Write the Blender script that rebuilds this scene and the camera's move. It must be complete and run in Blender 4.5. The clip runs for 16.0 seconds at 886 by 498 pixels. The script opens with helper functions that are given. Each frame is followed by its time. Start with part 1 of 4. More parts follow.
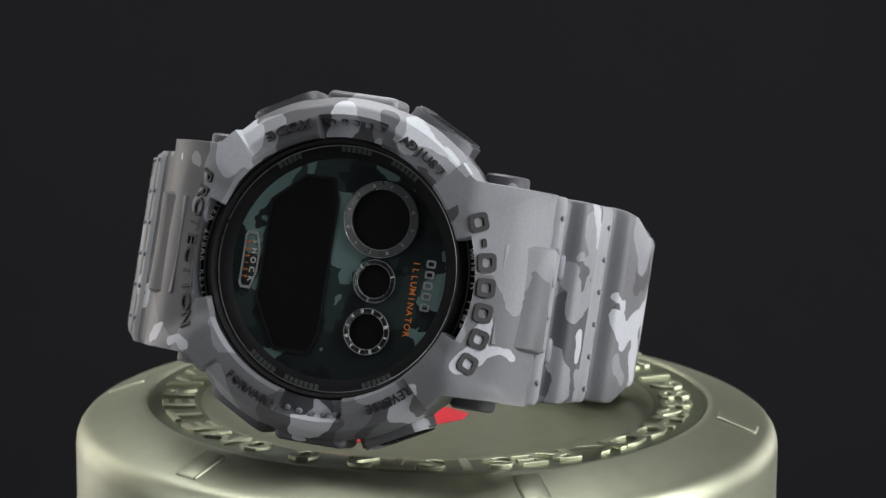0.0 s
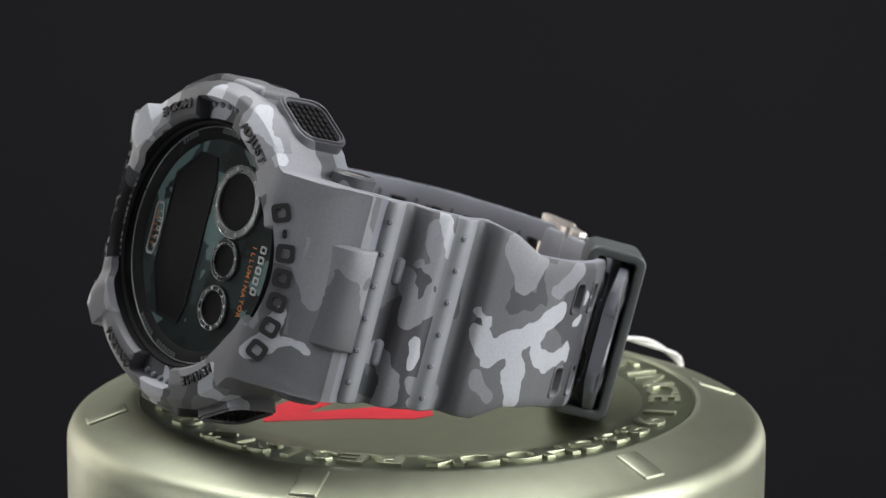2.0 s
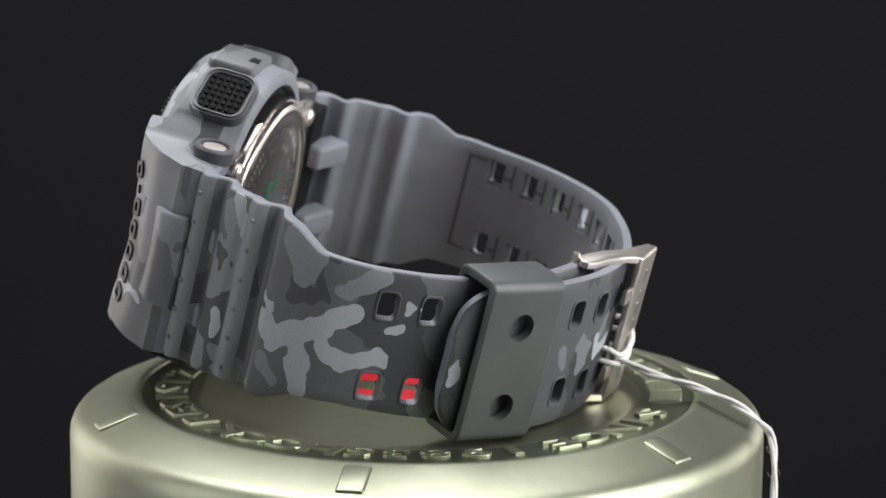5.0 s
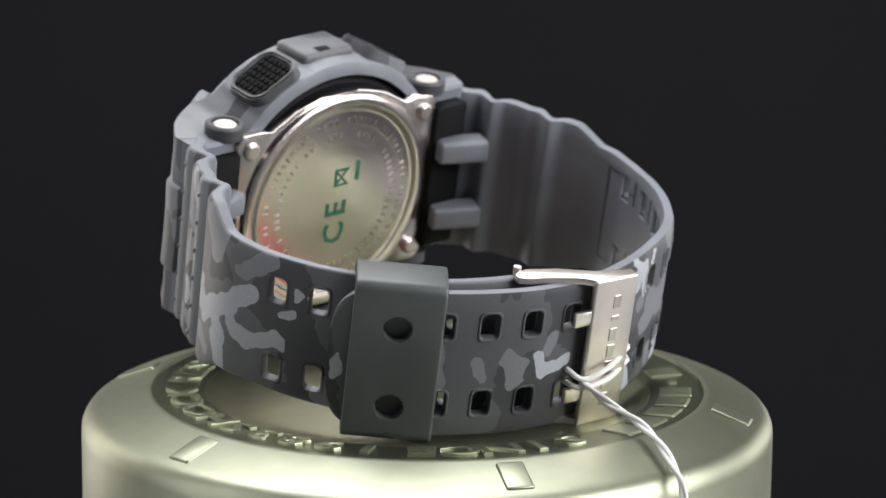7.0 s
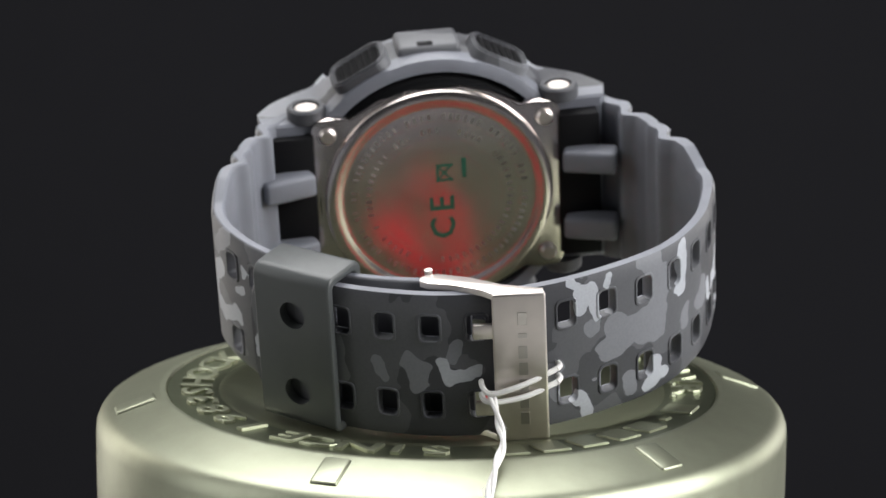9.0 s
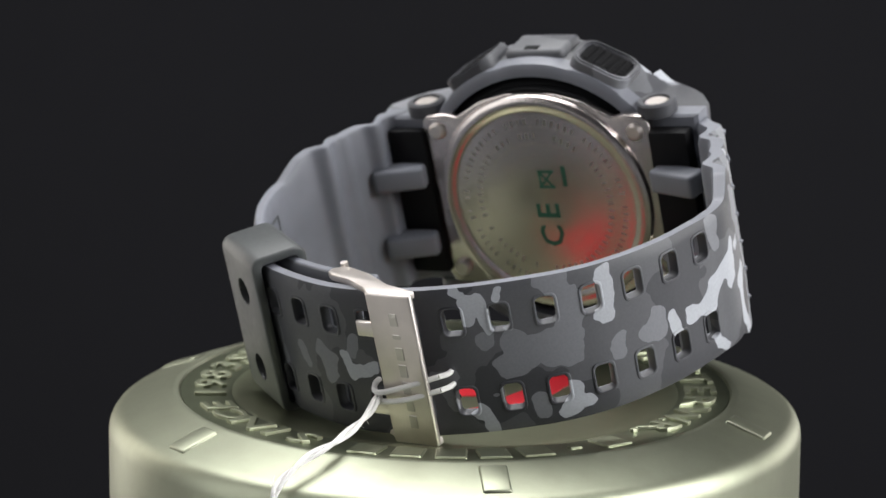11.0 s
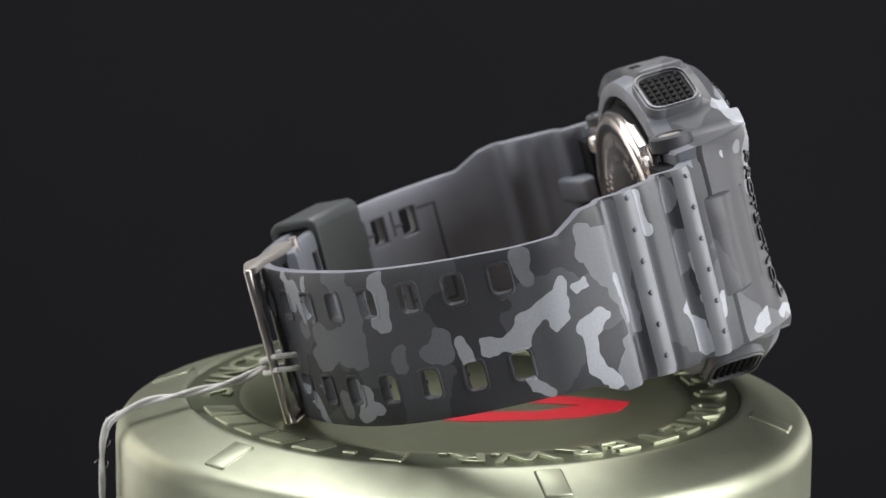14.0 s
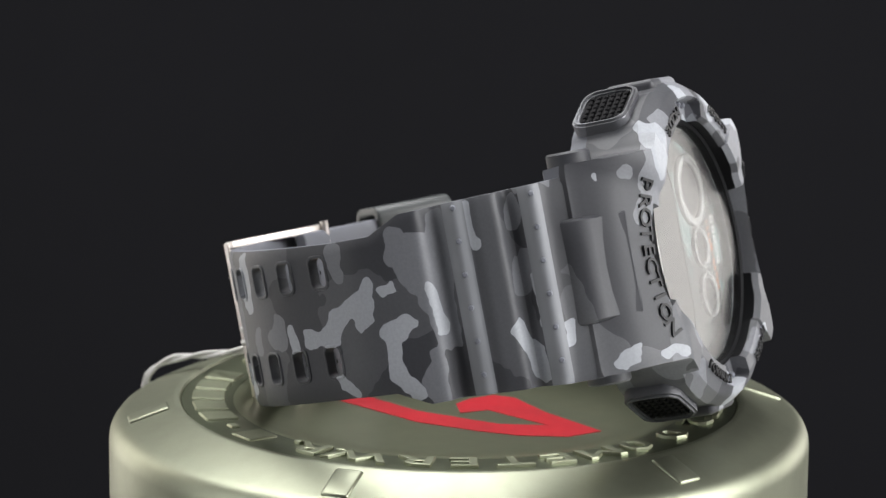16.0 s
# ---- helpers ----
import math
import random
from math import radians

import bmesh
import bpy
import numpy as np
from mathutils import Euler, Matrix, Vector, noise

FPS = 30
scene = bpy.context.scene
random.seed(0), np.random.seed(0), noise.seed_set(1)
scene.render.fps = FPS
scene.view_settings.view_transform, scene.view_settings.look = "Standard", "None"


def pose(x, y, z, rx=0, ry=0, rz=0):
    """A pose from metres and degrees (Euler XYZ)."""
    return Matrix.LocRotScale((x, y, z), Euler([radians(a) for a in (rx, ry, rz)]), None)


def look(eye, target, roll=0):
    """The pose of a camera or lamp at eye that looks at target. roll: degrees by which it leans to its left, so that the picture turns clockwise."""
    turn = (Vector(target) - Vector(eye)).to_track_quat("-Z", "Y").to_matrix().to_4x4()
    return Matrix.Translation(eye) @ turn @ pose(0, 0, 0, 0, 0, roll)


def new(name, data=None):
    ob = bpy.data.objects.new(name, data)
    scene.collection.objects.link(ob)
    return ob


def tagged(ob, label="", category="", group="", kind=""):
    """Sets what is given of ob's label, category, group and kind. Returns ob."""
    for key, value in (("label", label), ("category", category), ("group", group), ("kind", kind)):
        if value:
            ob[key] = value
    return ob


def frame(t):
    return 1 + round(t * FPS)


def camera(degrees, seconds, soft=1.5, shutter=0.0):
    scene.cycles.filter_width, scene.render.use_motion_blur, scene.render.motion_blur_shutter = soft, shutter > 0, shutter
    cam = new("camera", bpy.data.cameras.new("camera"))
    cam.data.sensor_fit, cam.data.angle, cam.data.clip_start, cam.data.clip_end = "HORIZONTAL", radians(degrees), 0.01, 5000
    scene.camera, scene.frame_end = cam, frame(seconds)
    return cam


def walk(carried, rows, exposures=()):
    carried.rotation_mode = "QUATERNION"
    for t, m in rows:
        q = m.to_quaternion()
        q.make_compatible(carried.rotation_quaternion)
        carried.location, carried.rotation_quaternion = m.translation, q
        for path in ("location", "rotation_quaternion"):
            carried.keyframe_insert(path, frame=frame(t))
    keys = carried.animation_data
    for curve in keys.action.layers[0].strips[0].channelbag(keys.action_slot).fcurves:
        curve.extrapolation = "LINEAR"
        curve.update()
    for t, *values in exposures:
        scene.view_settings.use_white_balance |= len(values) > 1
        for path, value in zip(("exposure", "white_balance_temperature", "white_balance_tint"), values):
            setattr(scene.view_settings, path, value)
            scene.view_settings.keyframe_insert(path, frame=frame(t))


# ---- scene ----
# ---- camera: it stands still before the turning tin ----
MM = 0.001
cam = camera(17.318, 16.0, soft=1.4)
EYE = pose(0, -0.43, 0.11286, 90 - 11.813, 0, -0.049) @ pose(0, 0, 0, 0, 0, 0.497)
walk(cam, [(0.0, EYE), (16.0, EYE)])

# ---- light of the studio ----
world = bpy.data.worlds.new("studio")
world.use_nodes = True
world.node_tree.nodes["Background"].inputs["Color"].default_value = (0.016, 0.016, 0.019, 1)
world.node_tree.nodes["Background"].inputs["Strength"].default_value = 1.0
scene.world = world
scene.view_settings.exposure = 0.18
cam.data.dof.use_dof, cam.data.dof.focus_distance, cam.data.dof.aperture_fstop = True, 0.402, 40.0


def softbox(name, eye, target, sx, sy, watts, color=(1, 1, 1)):
    data = bpy.data.lights.new(name, "AREA")
    data.shape, data.size, data.size_y, data.energy, data.color = "RECTANGLE", sx, sy, watts, color
    ob = new(name, data)
    ob.matrix_world = look(eye, target)
    return ob


softbox("softbox_top", (-0.10, 0.20, 0.60), (0, 0, 0.02), 0.55, 0.45, 5.2)
softbox("softbox_left", (-0.47, 0.37, 0.06), (0, 0, 0.03), 0.29, 0.62, 1.35, (1.0, 0.94, 0.87))
softbox("softbox_wide", (-0.92, -0.30, 0.31), (0, 0, 0.03), 0.55, 1.05, 3.0)
softbox("softbox_right", (0.75, -0.18, 0.32), (0, 0, 0.03), 0.55, 0.80, 8.6)
softbox("softbox_rear", (0.60, 0.54, 0.06), (0, 0, 0.03), 0.50, 0.34, 1.15, (1.0, 0.96, 0.92))
softbox("softbox_front", (0.62, -0.50, 0.56), (0, 0, 0.02), 0.40, 0.40, 3.2)


# ---- materials ----
def nodes_of(name):
    m = bpy.data.materials.new(name)
    m.use_nodes = True
    nt = m.node_tree
    return m, nt, nt.nodes["Principled BSDF"]


def add(nt, kind, **values):
    n = nt.nodes.new(kind)
    for k, v in values.items():
        n.inputs[k].default_value = v
    return n


def ramp(nt, source, stops, constant=False):
    r = nt.nodes.new("ShaderNodeValToRGB")
    if constant:
        r.color_ramp.interpolation = "CONSTANT"
    while len(r.color_ramp.elements) < len(stops):
        r.color_ramp.elements.new(0.5)
    for e, (at, c) in zip(r.color_ramp.elements, stops):
        e.position, e.color = at, (*c, 1)
    nt.links.new(source, r.inputs["Fac"])
    return r.outputs["Color"]


def mixed(nt, fac, a, b, how="MIX"):
    m = nt.nodes.new("ShaderNodeMix")
    m.data_type, m.blend_type = "RGBA", how
    for value, key in ((fac, "Factor"), (a, "A"), (b, "B")):
        sock = [s for s in m.inputs if s.name == key and s.enabled and (key == "Factor" or s.type == "RGBA")][0]
        if isinstance(value, (float, int)):
            sock.default_value = value
        elif isinstance(value, tuple):
            sock.default_value = (*value, 1)
        else:
            nt.links.new(value, sock)
    return [s for s in m.outputs if s.type == "RGBA"][0]


def coords(nt, scale=(1, 1, 1), shift=(0, 0, 0)):
    c = nt.nodes.new("ShaderNodeTexCoord")
    m = nt.nodes.new("ShaderNodeMapping")
    m.inputs["Scale"].default_value, m.inputs["Location"].default_value = scale, shift
    nt.links.new(c.outputs["Object"], m.inputs["Vector"])
    return m.outputs["Vector"]


def grainy(nt, bsdf, vec, scale, rough, spread, bump=0.0, depth=0.0001):
    n = add(nt, "ShaderNodeTexNoise", Scale=scale, Detail=4.0)
    nt.links.new(vec, n.inputs["Vector"])
    r = nt.nodes.new("ShaderNodeMapRange")
    r.inputs["To Min"].default_value, r.inputs["To Max"].default_value = rough - spread, rough + spread
    nt.links.new(n.outputs["Fac"], r.inputs["Value"])
    nt.links.new(r.outputs["Result"], bsdf.inputs["Roughness"])
    if bump:
        b = add(nt, "ShaderNodeBump", Strength=bump, Distance=depth)
        nt.links.new(n.outputs["Fac"], b.inputs["Height"])
        nt.links.new(b.outputs["Normal"], bsdf.inputs["Normal"])
    return n.outputs["Fac"]


def surface(name, color, rough=0.5, metal=0.0, spread=0.08, scale=900.0, vary=0.12, bump=0.08, shine=0.5):
    m, nt, b = nodes_of(name)
    vec = coords(nt)
    fac = grainy(nt, b, vec, scale, rough, spread, bump)
    big = add(nt, "ShaderNodeTexNoise", Scale=scale * 0.11, Detail=3.0)
    nt.links.new(vec, big.inputs["Vector"])
    lo, hi = tuple(c * (1 - vary) for c in color), tuple(min(1, c * (1 + vary)) for c in color)
    nt.links.new(ramp(nt, big.outputs["Fac"], [(0.3, lo), (0.7, hi)]), b.inputs["Base Color"])
    b.inputs["Metallic"].default_value, b.inputs["Specular IOR Level"].default_value = metal, shine
    return m


def camouflage(name, dark, mid, pale, light, scale=85.0, rough=0.5, cuts=(0.44, 0.55, 0.60), shift=0.0, lights=(), pales=(), darks=()):
    """Printed camouflage: four flat colours with hard, wavy borders. lights, pales and darks are patches: rows of a radius and the points of its spine, in mm."""
    m, nt, b = nodes_of(name)
    vec = coords(nt, shift=(shift, shift, shift))

    def math_node(kind, a, c, d=None):
        n = nt.nodes.new("ShaderNodeMath")
        n.operation = kind
        for k, v in enumerate((a, c, d)):
            if isinstance(v, (int, float)):
                n.inputs[k].default_value = v
            elif v is not None:
                nt.links.new(v, n.inputs[k])
        return n.outputs[0]

    def vector_node(kind, a, c, d=None):
        n = nt.nodes.new("ShaderNodeVectorMath")
        n.operation = kind
        for k, v in enumerate((a, c, d)):
            if isinstance(v, tuple):
                n.inputs[k].default_value = v
            elif v is not None:
                nt.links.new(v, n.inputs[k])
        return n

    def pushed(size, reach):
        wob = add(nt, "ShaderNodeTexNoise", Scale=size, Detail=2.0)
        nt.links.new(vec, wob.inputs["Vector"])
        return vector_node("MULTIPLY_ADD", wob.outputs["Color"], (reach,) * 3, vec).outputs[0]
    push, edge = pushed(scale * 2.6, 0.0072), pushed(250.0, 0.0030)

    def patches(rows):
        last = None
        for r, *spine in rows:
            for p, q in zip(spine, spine[1:]):
                p, q = (Vector(v) * MM + Vector((0.0015,) * 3) for v in (p, q))
                way = q - p
                rel = vector_node("SUBTRACT", edge, tuple(p)).outputs[0]
                run = math_node("MULTIPLY", vector_node("DOT_PRODUCT", rel, tuple(way)).outputs["Value"], 1 / max(way.length_squared, 1e-9))
                run = math_node("MINIMUM", math_node("MAXIMUM", run, 0.0), 1.0)
                n = nt.nodes.new("ShaderNodeVectorMath")
                n.operation, n.inputs[0].default_value = "SCALE", tuple(way)
                nt.links.new(run, n.inputs["Scale"])
                off = vector_node("DISTANCE", rel, n.outputs[0]).outputs["Value"]
                gap = math_node("SUBTRACT", off, 1.36 * r * MM)
                last = gap if last is None else math_node("SMOOTH_MIN", last, gap, 0.0012)
        return math_node("LESS_THAN", last, 0.0)
    outs = []
    for k in range(3):
        mp = add(nt, "ShaderNodeMapping", Location=(0.31 * k, 0.17 * k, 0.23 * k), Scale=(1.0, 1.0, 0.72))
        nt.links.new(push, mp.inputs["Vector"])
        n = add(nt, "ShaderNodeTexNoise", Scale=scale * (0.9, 1.2, 1.3)[k], Detail=1.6, Roughness=0.45)
        nt.links.new(mp.outputs[0], n.inputs["Vector"])
        outs.append(n.outputs["Fac"])
    f = [ramp(nt, o, [(0.0, (0, 0, 0)), (c, (1, 1, 1))], True) for o, c in zip(outs, cuts)]
    col = mixed(nt, f[0], dark, mid)
    col = mixed(nt, f[1], col, pale)
    if darks:
        col = mixed(nt, patches(darks), col, dark)
    if pales:
        col = mixed(nt, patches(pales), col, pale)
    col = mixed(nt, f[2], col, light)
    if lights:
        col = mixed(nt, patches(lights), col, light)
    speck = add(nt, "ShaderNodeTexNoise", Scale=2600.0, Detail=2.0)
    nt.links.new(vec, speck.inputs["Vector"])
    col = mixed(nt, 0.35, col, ramp(nt, speck.outputs["Fac"], [(0.35, (0.75, 0.75, 0.75)), (0.65, (1, 1, 1))]), "MULTIPLY")
    nt.links.new(col, b.inputs["Base Color"])
    grainy(nt, b, vec, 1500.0, rough, 0.06, 0.10, 0.00005)
    return m


GREYS = ((0.055, 0.056, 0.064), (0.110, 0.112, 0.122), (0.20, 0.205, 0.225), (0.38, 0.395, 0.43))
# printed patches, strap by strap: radius, then the points of the spine
LONG_LIGHT_CASE = [
    (1.0, (-38.8, 23.7, 3.9), (-38.9, 25.0, 1.3), (-38.1, 28.9, 0.0), (-37.6, 30.7, -2.3), (-36.4, 34.7, -2.4)), (0.8, (-38.9, 24.3, 1.1), (-38.9, 25.1, -1.5)), (0.8, (-35.0, 38.2, -0.9), (-35.3, 37.8, -3.8)),
    (0.5, (-38.5, 21.3, 2.7), (-38.1, 19.8, 3.1)), (0.9, (-38.6, 22.1, -3.2), (-38.1, 19.7, -3.1), (-37.8, 18.6, -2.3)), (0.9, (-38.5, 21.3, -4.5), (-38.5, 21.2, -8.6), (-37.8, 18.7, -12.0)),
    (0.6, (-37.6, 30.6, -8.0), (-37.8, 30.0, -9.5), (-38.2, 27.9, -10.6)), (0.9, (-31.5, 5.2, -6.1), (-29.6, 4.4, -9.7), (-29.9, 3.1, -12.6)), (0.6, (-28.4, -0.6, -6.2), (-28.4, -0.5, -8.7))]
LONG_LIGHT_RIB = [(0.7, (-30.6, 2.4, 1.0), (-30.2, 2.0, -5.5)), (0.7, (-33.6, 9.6, 12.0), (-33.0, 8.6, 6.5)), (0.8, (-36.2, 15.0, 1.5), (-35.8, 14.2, -4.0))]
LONG_LIGHT_TIP = [
    (0.9, (-29.7, 46.7, 9.8), (-29.3, 47.1, 6.6), (-29.0, 47.6, 3.3)), (0.9, (-24.2, 51.9, -6.4), (-23.9, 52.0, -9.1)), (0.6, (-11.1, 57.5, 11.5), (-12.8, 57.2, 9.2), (-12.5, 57.4, 6.7)), (0.8, (-23.1, 52.5, -9.5), (-25.7, 50.6, -8.4)),
    (0.7, (-9.5, 58.2, -6.0), (-11.5, 57.6, -7.2), (-13.0, 57.2, -10.6)), (0.8, (8.2, 58.9, 1.0), (7.1, 59.1, -1.9), (3.5, 59.5, -0.6)), (0.7, (-14.1, 56.8, 9.8), (-15.1, 56.5, 4.8))]
LONG_PALE_CASE = [
    (1.2, (-37.8, 18.5, 9.5), (-37.8, 18.6, 6.5)), (1.0, (-38.3, 28.0, 8.6), (-38.4, 27.7, 6.3)), (1.3, (-34.0, 14.0, 10.8), (-34.0, 13.3, 8.2)), (1.3, (-29.8, 3.4, 3.2), (-29.9, 4.7, 0.3)),
    (0.8, (-29.6, 3.8, 11.4), (-29.6, 3.9, 8.6)), (0.7, (-37.0, 16.1, -7.4), (-36.7, 15.5, -9.0)), (1.0, (-32.6, 42.7, -1.6), (-33.5, 41.2, -2.6)), (1.0, (-33.6, 40.9, 0.0), (-33.8, 40.6, -2.2))]
LONG_PALE_TIP = [
    (0.7, (-30.1, 46.1, -0.9), (-30.0, 46.4, -3.4)), (1.4, (-18.1, 55.1, 2.4), (-19.1, 54.7, -0.3), (-16.4, 55.8, -1.0)), (1.6, (-25.7, 50.6, 7.4), (-24.9, 51.3, 2.4)), (0.9, (-13.7, 56.9, 3.5), (-14.5, 56.6, 3.1)),
    (0.9, (-19.8, 54.3, -7.4), (-20.3, 54.1, -9.3)), (0.7, (17.1, 55.8, 1.3), (16.1, 56.2, -1.6)), (0.9, (12.5, 57.6, 1.2), (11.2, 58.1, 0.1), (11.6, 57.9, -3.0)), (0.8, (6.1, 59.2, 3.6), (6.6, 59.2, 1.8)), (0.9, (23.0, 52.6, 4.0), (22.0, 53.2, -2.0), (24.5, 51.4, -6.0))]
SHORT_LIGHT = [
    (0.6, (36.0, 14.8, 2.5), (37.0, 16.1, 1.7)), (1.3, (36.8, 15.6, -0.9), (37.4, 17.3, -3.1), (37.9, 19.3, -1.4)), (1.15, (38.2, 20.6, -0.3), (38.5, 24.3, 1.2), (38.2, 26.2, 3.2), (37.7, 28.6, 4.6)),
    (1.15, (38.2, 20.9, -1.4), (38.4, 22.2, -4.9), (38.5, 22.8, -8.6)), (1.0, (38.4, 25.5, -1.7), (37.8, 28.1, -3.1), (36.0, 33.0, -1.4)), (0.6, (35.7, 33.6, 3.2), (34.9, 35.2, 3.9)), (0.7, (33.0, 7.5, -4.0), (33.2, 8.2, -7.2)), (0.7, (32.9, 7.0, 14.3), (33.9, 9.6, 9.7))]
SHORT_PALE = [
    (1.6, (37.6, 18.0, 12.5), (38.2, 20.4, 8.7), (38.3, 21.3, 11.4)), (1.4, (33.0, 6.9, 12.0), (33.4, 8.4, 8.3)), (1.0, (29.5, 3.8, -6.0), (32.4, 5.7, -9.8), (31.8, 5.5, -13.5)),
    (1.0, (38.1, 26.7, 7.6), (37.4, 29.6, 9.5), (36.7, 31.1, 11.1)), (0.7, (32.5, 5.8, 2.7), (33.0, 6.8, -0.3)), (0.8, (37.2, 16.6, -6.5), (37.8, 18.9, -9.2)), (0.9, (31.1, 5.0, 5.1), (32.4, 5.7, -1.1))]
BEZEL_LIGHT = [
    (0.7, (25.9, -9.0, -7.5), (28.5, -6.7, -7.6), (29.3, -6.1, -5.0)), (0.8, (12.6, -11.3, 19.6), (18.5, -12.1, 16.7)), (0.6, (-24.8, -7.0, 12.7), (-23.9, -8.1, 10.3)), (0.8, (-25.3, -6.1, -13.0), (-23.4, -8.7, -11.6)),
    (1.4, (0.0, -11.9, 21.9), (-0.4, -9.9, 19.3)), (1.1, (10.1, -12.8, 18.5), (11.2, -11.3, 20.4), (10.0, -10.5, 21.6)), (0.6, (-24.4, -8.6, -5.5), (-24.5, -8.6, 2.5)), (0.8, (-20.6, -11.1, -12.4), (-17.2, -13.5, -13.5)),
    (1.0, (24.1, -10.2, -2.9), (23.9, -10.1, -7.6), (21.7, -11.9, -10.1)), (0.9, (15.3, -12.8, -14.4), (14.2, -11.2, -18.0), (17.4, -6.7, -19.1))]
BEZEL_PALE = [
    (0.8, (25.9, -8.1, 14.9), (27.6, -6.2, 12.4), (26.5, -7.7, 9.2)), (1.3, (25.5, -9.7, 3.8), (27.2, -7.8, 1.4), (28.5, -6.8, 5.0)), (1.7, (-9.8, -12.4, 18.2), (-12.5, -13.8, 12.5)), (1.0, (-21.8, -10.1, 12.7), (-19.4, -12.0, 9.8)),
    (1.4, (18.0, -13.2, 13.4), (14.9, -12.1, 11.5)), (1.4, (-13.1, -13.4, -9.5), (-10.7, -12.2, -11.5)), (0.9, (9.0, -12.5, -16.2), (12.8, -12.4, -14.8)), (1.4, (26.2, -8.8, 5.2), (27.4, -7.7, -0.8))]
BEZEL_DARK = [(0.9, (6.3, -11.4, 22.0), (6.7, -12.5, 18.9)), (1.1, (5.5, -11.8, -20.2), (2.1, -9.9, -18.4)), (0.8, (-21.2, -11.0, 8.4), (-24.7, -7.0, 10.6)), (0.7, (9.2, -10.1, -21.6), (13.3, -12.6, -17.0)), (1.0, (12.0, -12.1, 14.6), (17.0, -12.1, 10.0))]
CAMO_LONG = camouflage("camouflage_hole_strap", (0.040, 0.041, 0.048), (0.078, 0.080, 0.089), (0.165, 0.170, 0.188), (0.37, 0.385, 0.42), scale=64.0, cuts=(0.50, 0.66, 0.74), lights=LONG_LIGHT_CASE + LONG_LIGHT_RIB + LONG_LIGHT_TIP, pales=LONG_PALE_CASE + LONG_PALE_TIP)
CAMO_SHORT = camouflage("camouflage_buckle_strap", *GREYS, scale=64.0, cuts=(0.48, 0.65, 0.74), lights=SHORT_LIGHT, pales=SHORT_PALE)
CAMO = camouflage("camouflage_bezel", *GREYS, scale=50.0, cuts=(0.50, 0.585, 0.71), lights=BEZEL_LIGHT, pales=BEZEL_PALE, darks=BEZEL_DARK)
GREY = surface("grey_resin", (0.165, 0.172, 0.20), 0.5)
RIB = surface("pale_grey_resin", (0.205, 0.212, 0.23), 0.5)
DARKGREY = surface("dark_grey_resin", (0.060, 0.065, 0.066), 0.42)
BLACK = surface("black_resin", (0.007, 0.007, 0.008), 0.65, bump=0.03, shine=0.12)
INK = surface("black_print", (0.012, 0.012, 0.014), 0.55)
TEAL = camouflage("dial_camouflage", (0.006, 0.008, 0.0085), (0.010, 0.015, 0.015), (0.022, 0.033, 0.033), (0.11, 0.17, 0.166), 105.0, 0.45, (0.47, 0.54, 0.585), 0.05)
LCD = surface("dark_display", (0.002, 0.002, 0.0024), 0.5, bump=0.0, shine=0.1)
TEAL.node_tree.nodes["Principled BSDF"].inputs["Specular IOR Level"].default_value = 0.12
STEEL = surface("brushed_steel", (0.66, 0.61, 0.575), 0.38, 1.0, 0.05, 2600.0, 0.05, 0.04)
BACKSTEEL = surface("polished_case_back", (0.63, 0.575, 0.55), 0.23, 1.0, 0.004, 700.0, 0.05, 0.0)
ETCH = surface("etched_steel", (0.47, 0.445, 0.42), 0.33, 1.0)
for steel, turned in ((BACKSTEEL, 0.6), (ETCH, 0.5)):
    tangent = steel.node_tree.nodes.new("ShaderNodeTangent")
    tangent.direction_type, tangent.axis = "RADIAL", "Y"
    bsdf = steel.node_tree.nodes["Principled BSDF"]
    steel.node_tree.links.new(tangent.outputs[0], bsdf.inputs["Tangent"])
    bsdf.inputs["Anisotropic"].default_value = turned
SILVER = surface("silver_print", (0.62, 0.63, 0.63), 0.3, 0.8)
DIALMETAL = surface("grey_metal_ring", (0.26, 0.27, 0.27), 0.3, 0.9)
DIALDARK = surface("dark_metal_ring", (0.07, 0.075, 0.078), 0.28, 0.9)
WHITE = surface("pale_print", (0.55, 0.55, 0.53), 0.5)
ORANGE = surface("orange_print", (0.55, 0.17, 0.03), 0.5)
GREEN = surface("green_print", (0.01, 0.10, 0.06), 0.5)
RED = surface("red_paint", (0.52, 0.010, 0.022), 0.38)
THREAD = surface("white_thread", (0.72, 0.71, 0.69), 0.85, 0.0, 0.05, 4000.0, 0.1, 0.4)
TIN = surface("olive_anodised_metal", (0.325, 0.34, 0.255), 0.42, 1.0, 0.05, 2500.0, 0.04, 0.05)
TINPOLISH = surface("polished_olive_metal", (0.35, 0.37, 0.25), 0.33, 1.0, 0.02, 2500.0, 0.04, 0.002)
TINRAISED = surface("rubbed_olive_metal", (0.34, 0.36, 0.255), 0.42, 1.0, 0.05, 2500.0, 0.06, 0.05)
# ring under the letters: its dark reflection is put into a darker olive
TINDIM = surface("olive_metal_dark_reflection", (0.20, 0.22, 0.15), 0.36, 1.0, 0.03, 2500.0, 0.06, 0.01)
BACKCLOTH = surface("dark_backdrop_cloth", (0.0074, 0.0074, 0.0104), 0.95, 0.0, 0.02, 40.0)
PALE = surface("pale_plastic", (0.6, 0.6, 0.58), 0.5)
# table out of view, its grey lightened so that it reflects onto the tin
TABLE = surface("grey_table", (0.15, 0.15, 0.148), 0.7, 0.0, 0.05, 60.0)

FLOOR = surface("dark_studio_floor", (0.03, 0.03, 0.031), 0.7, 0.0, 0.05, 60.0)

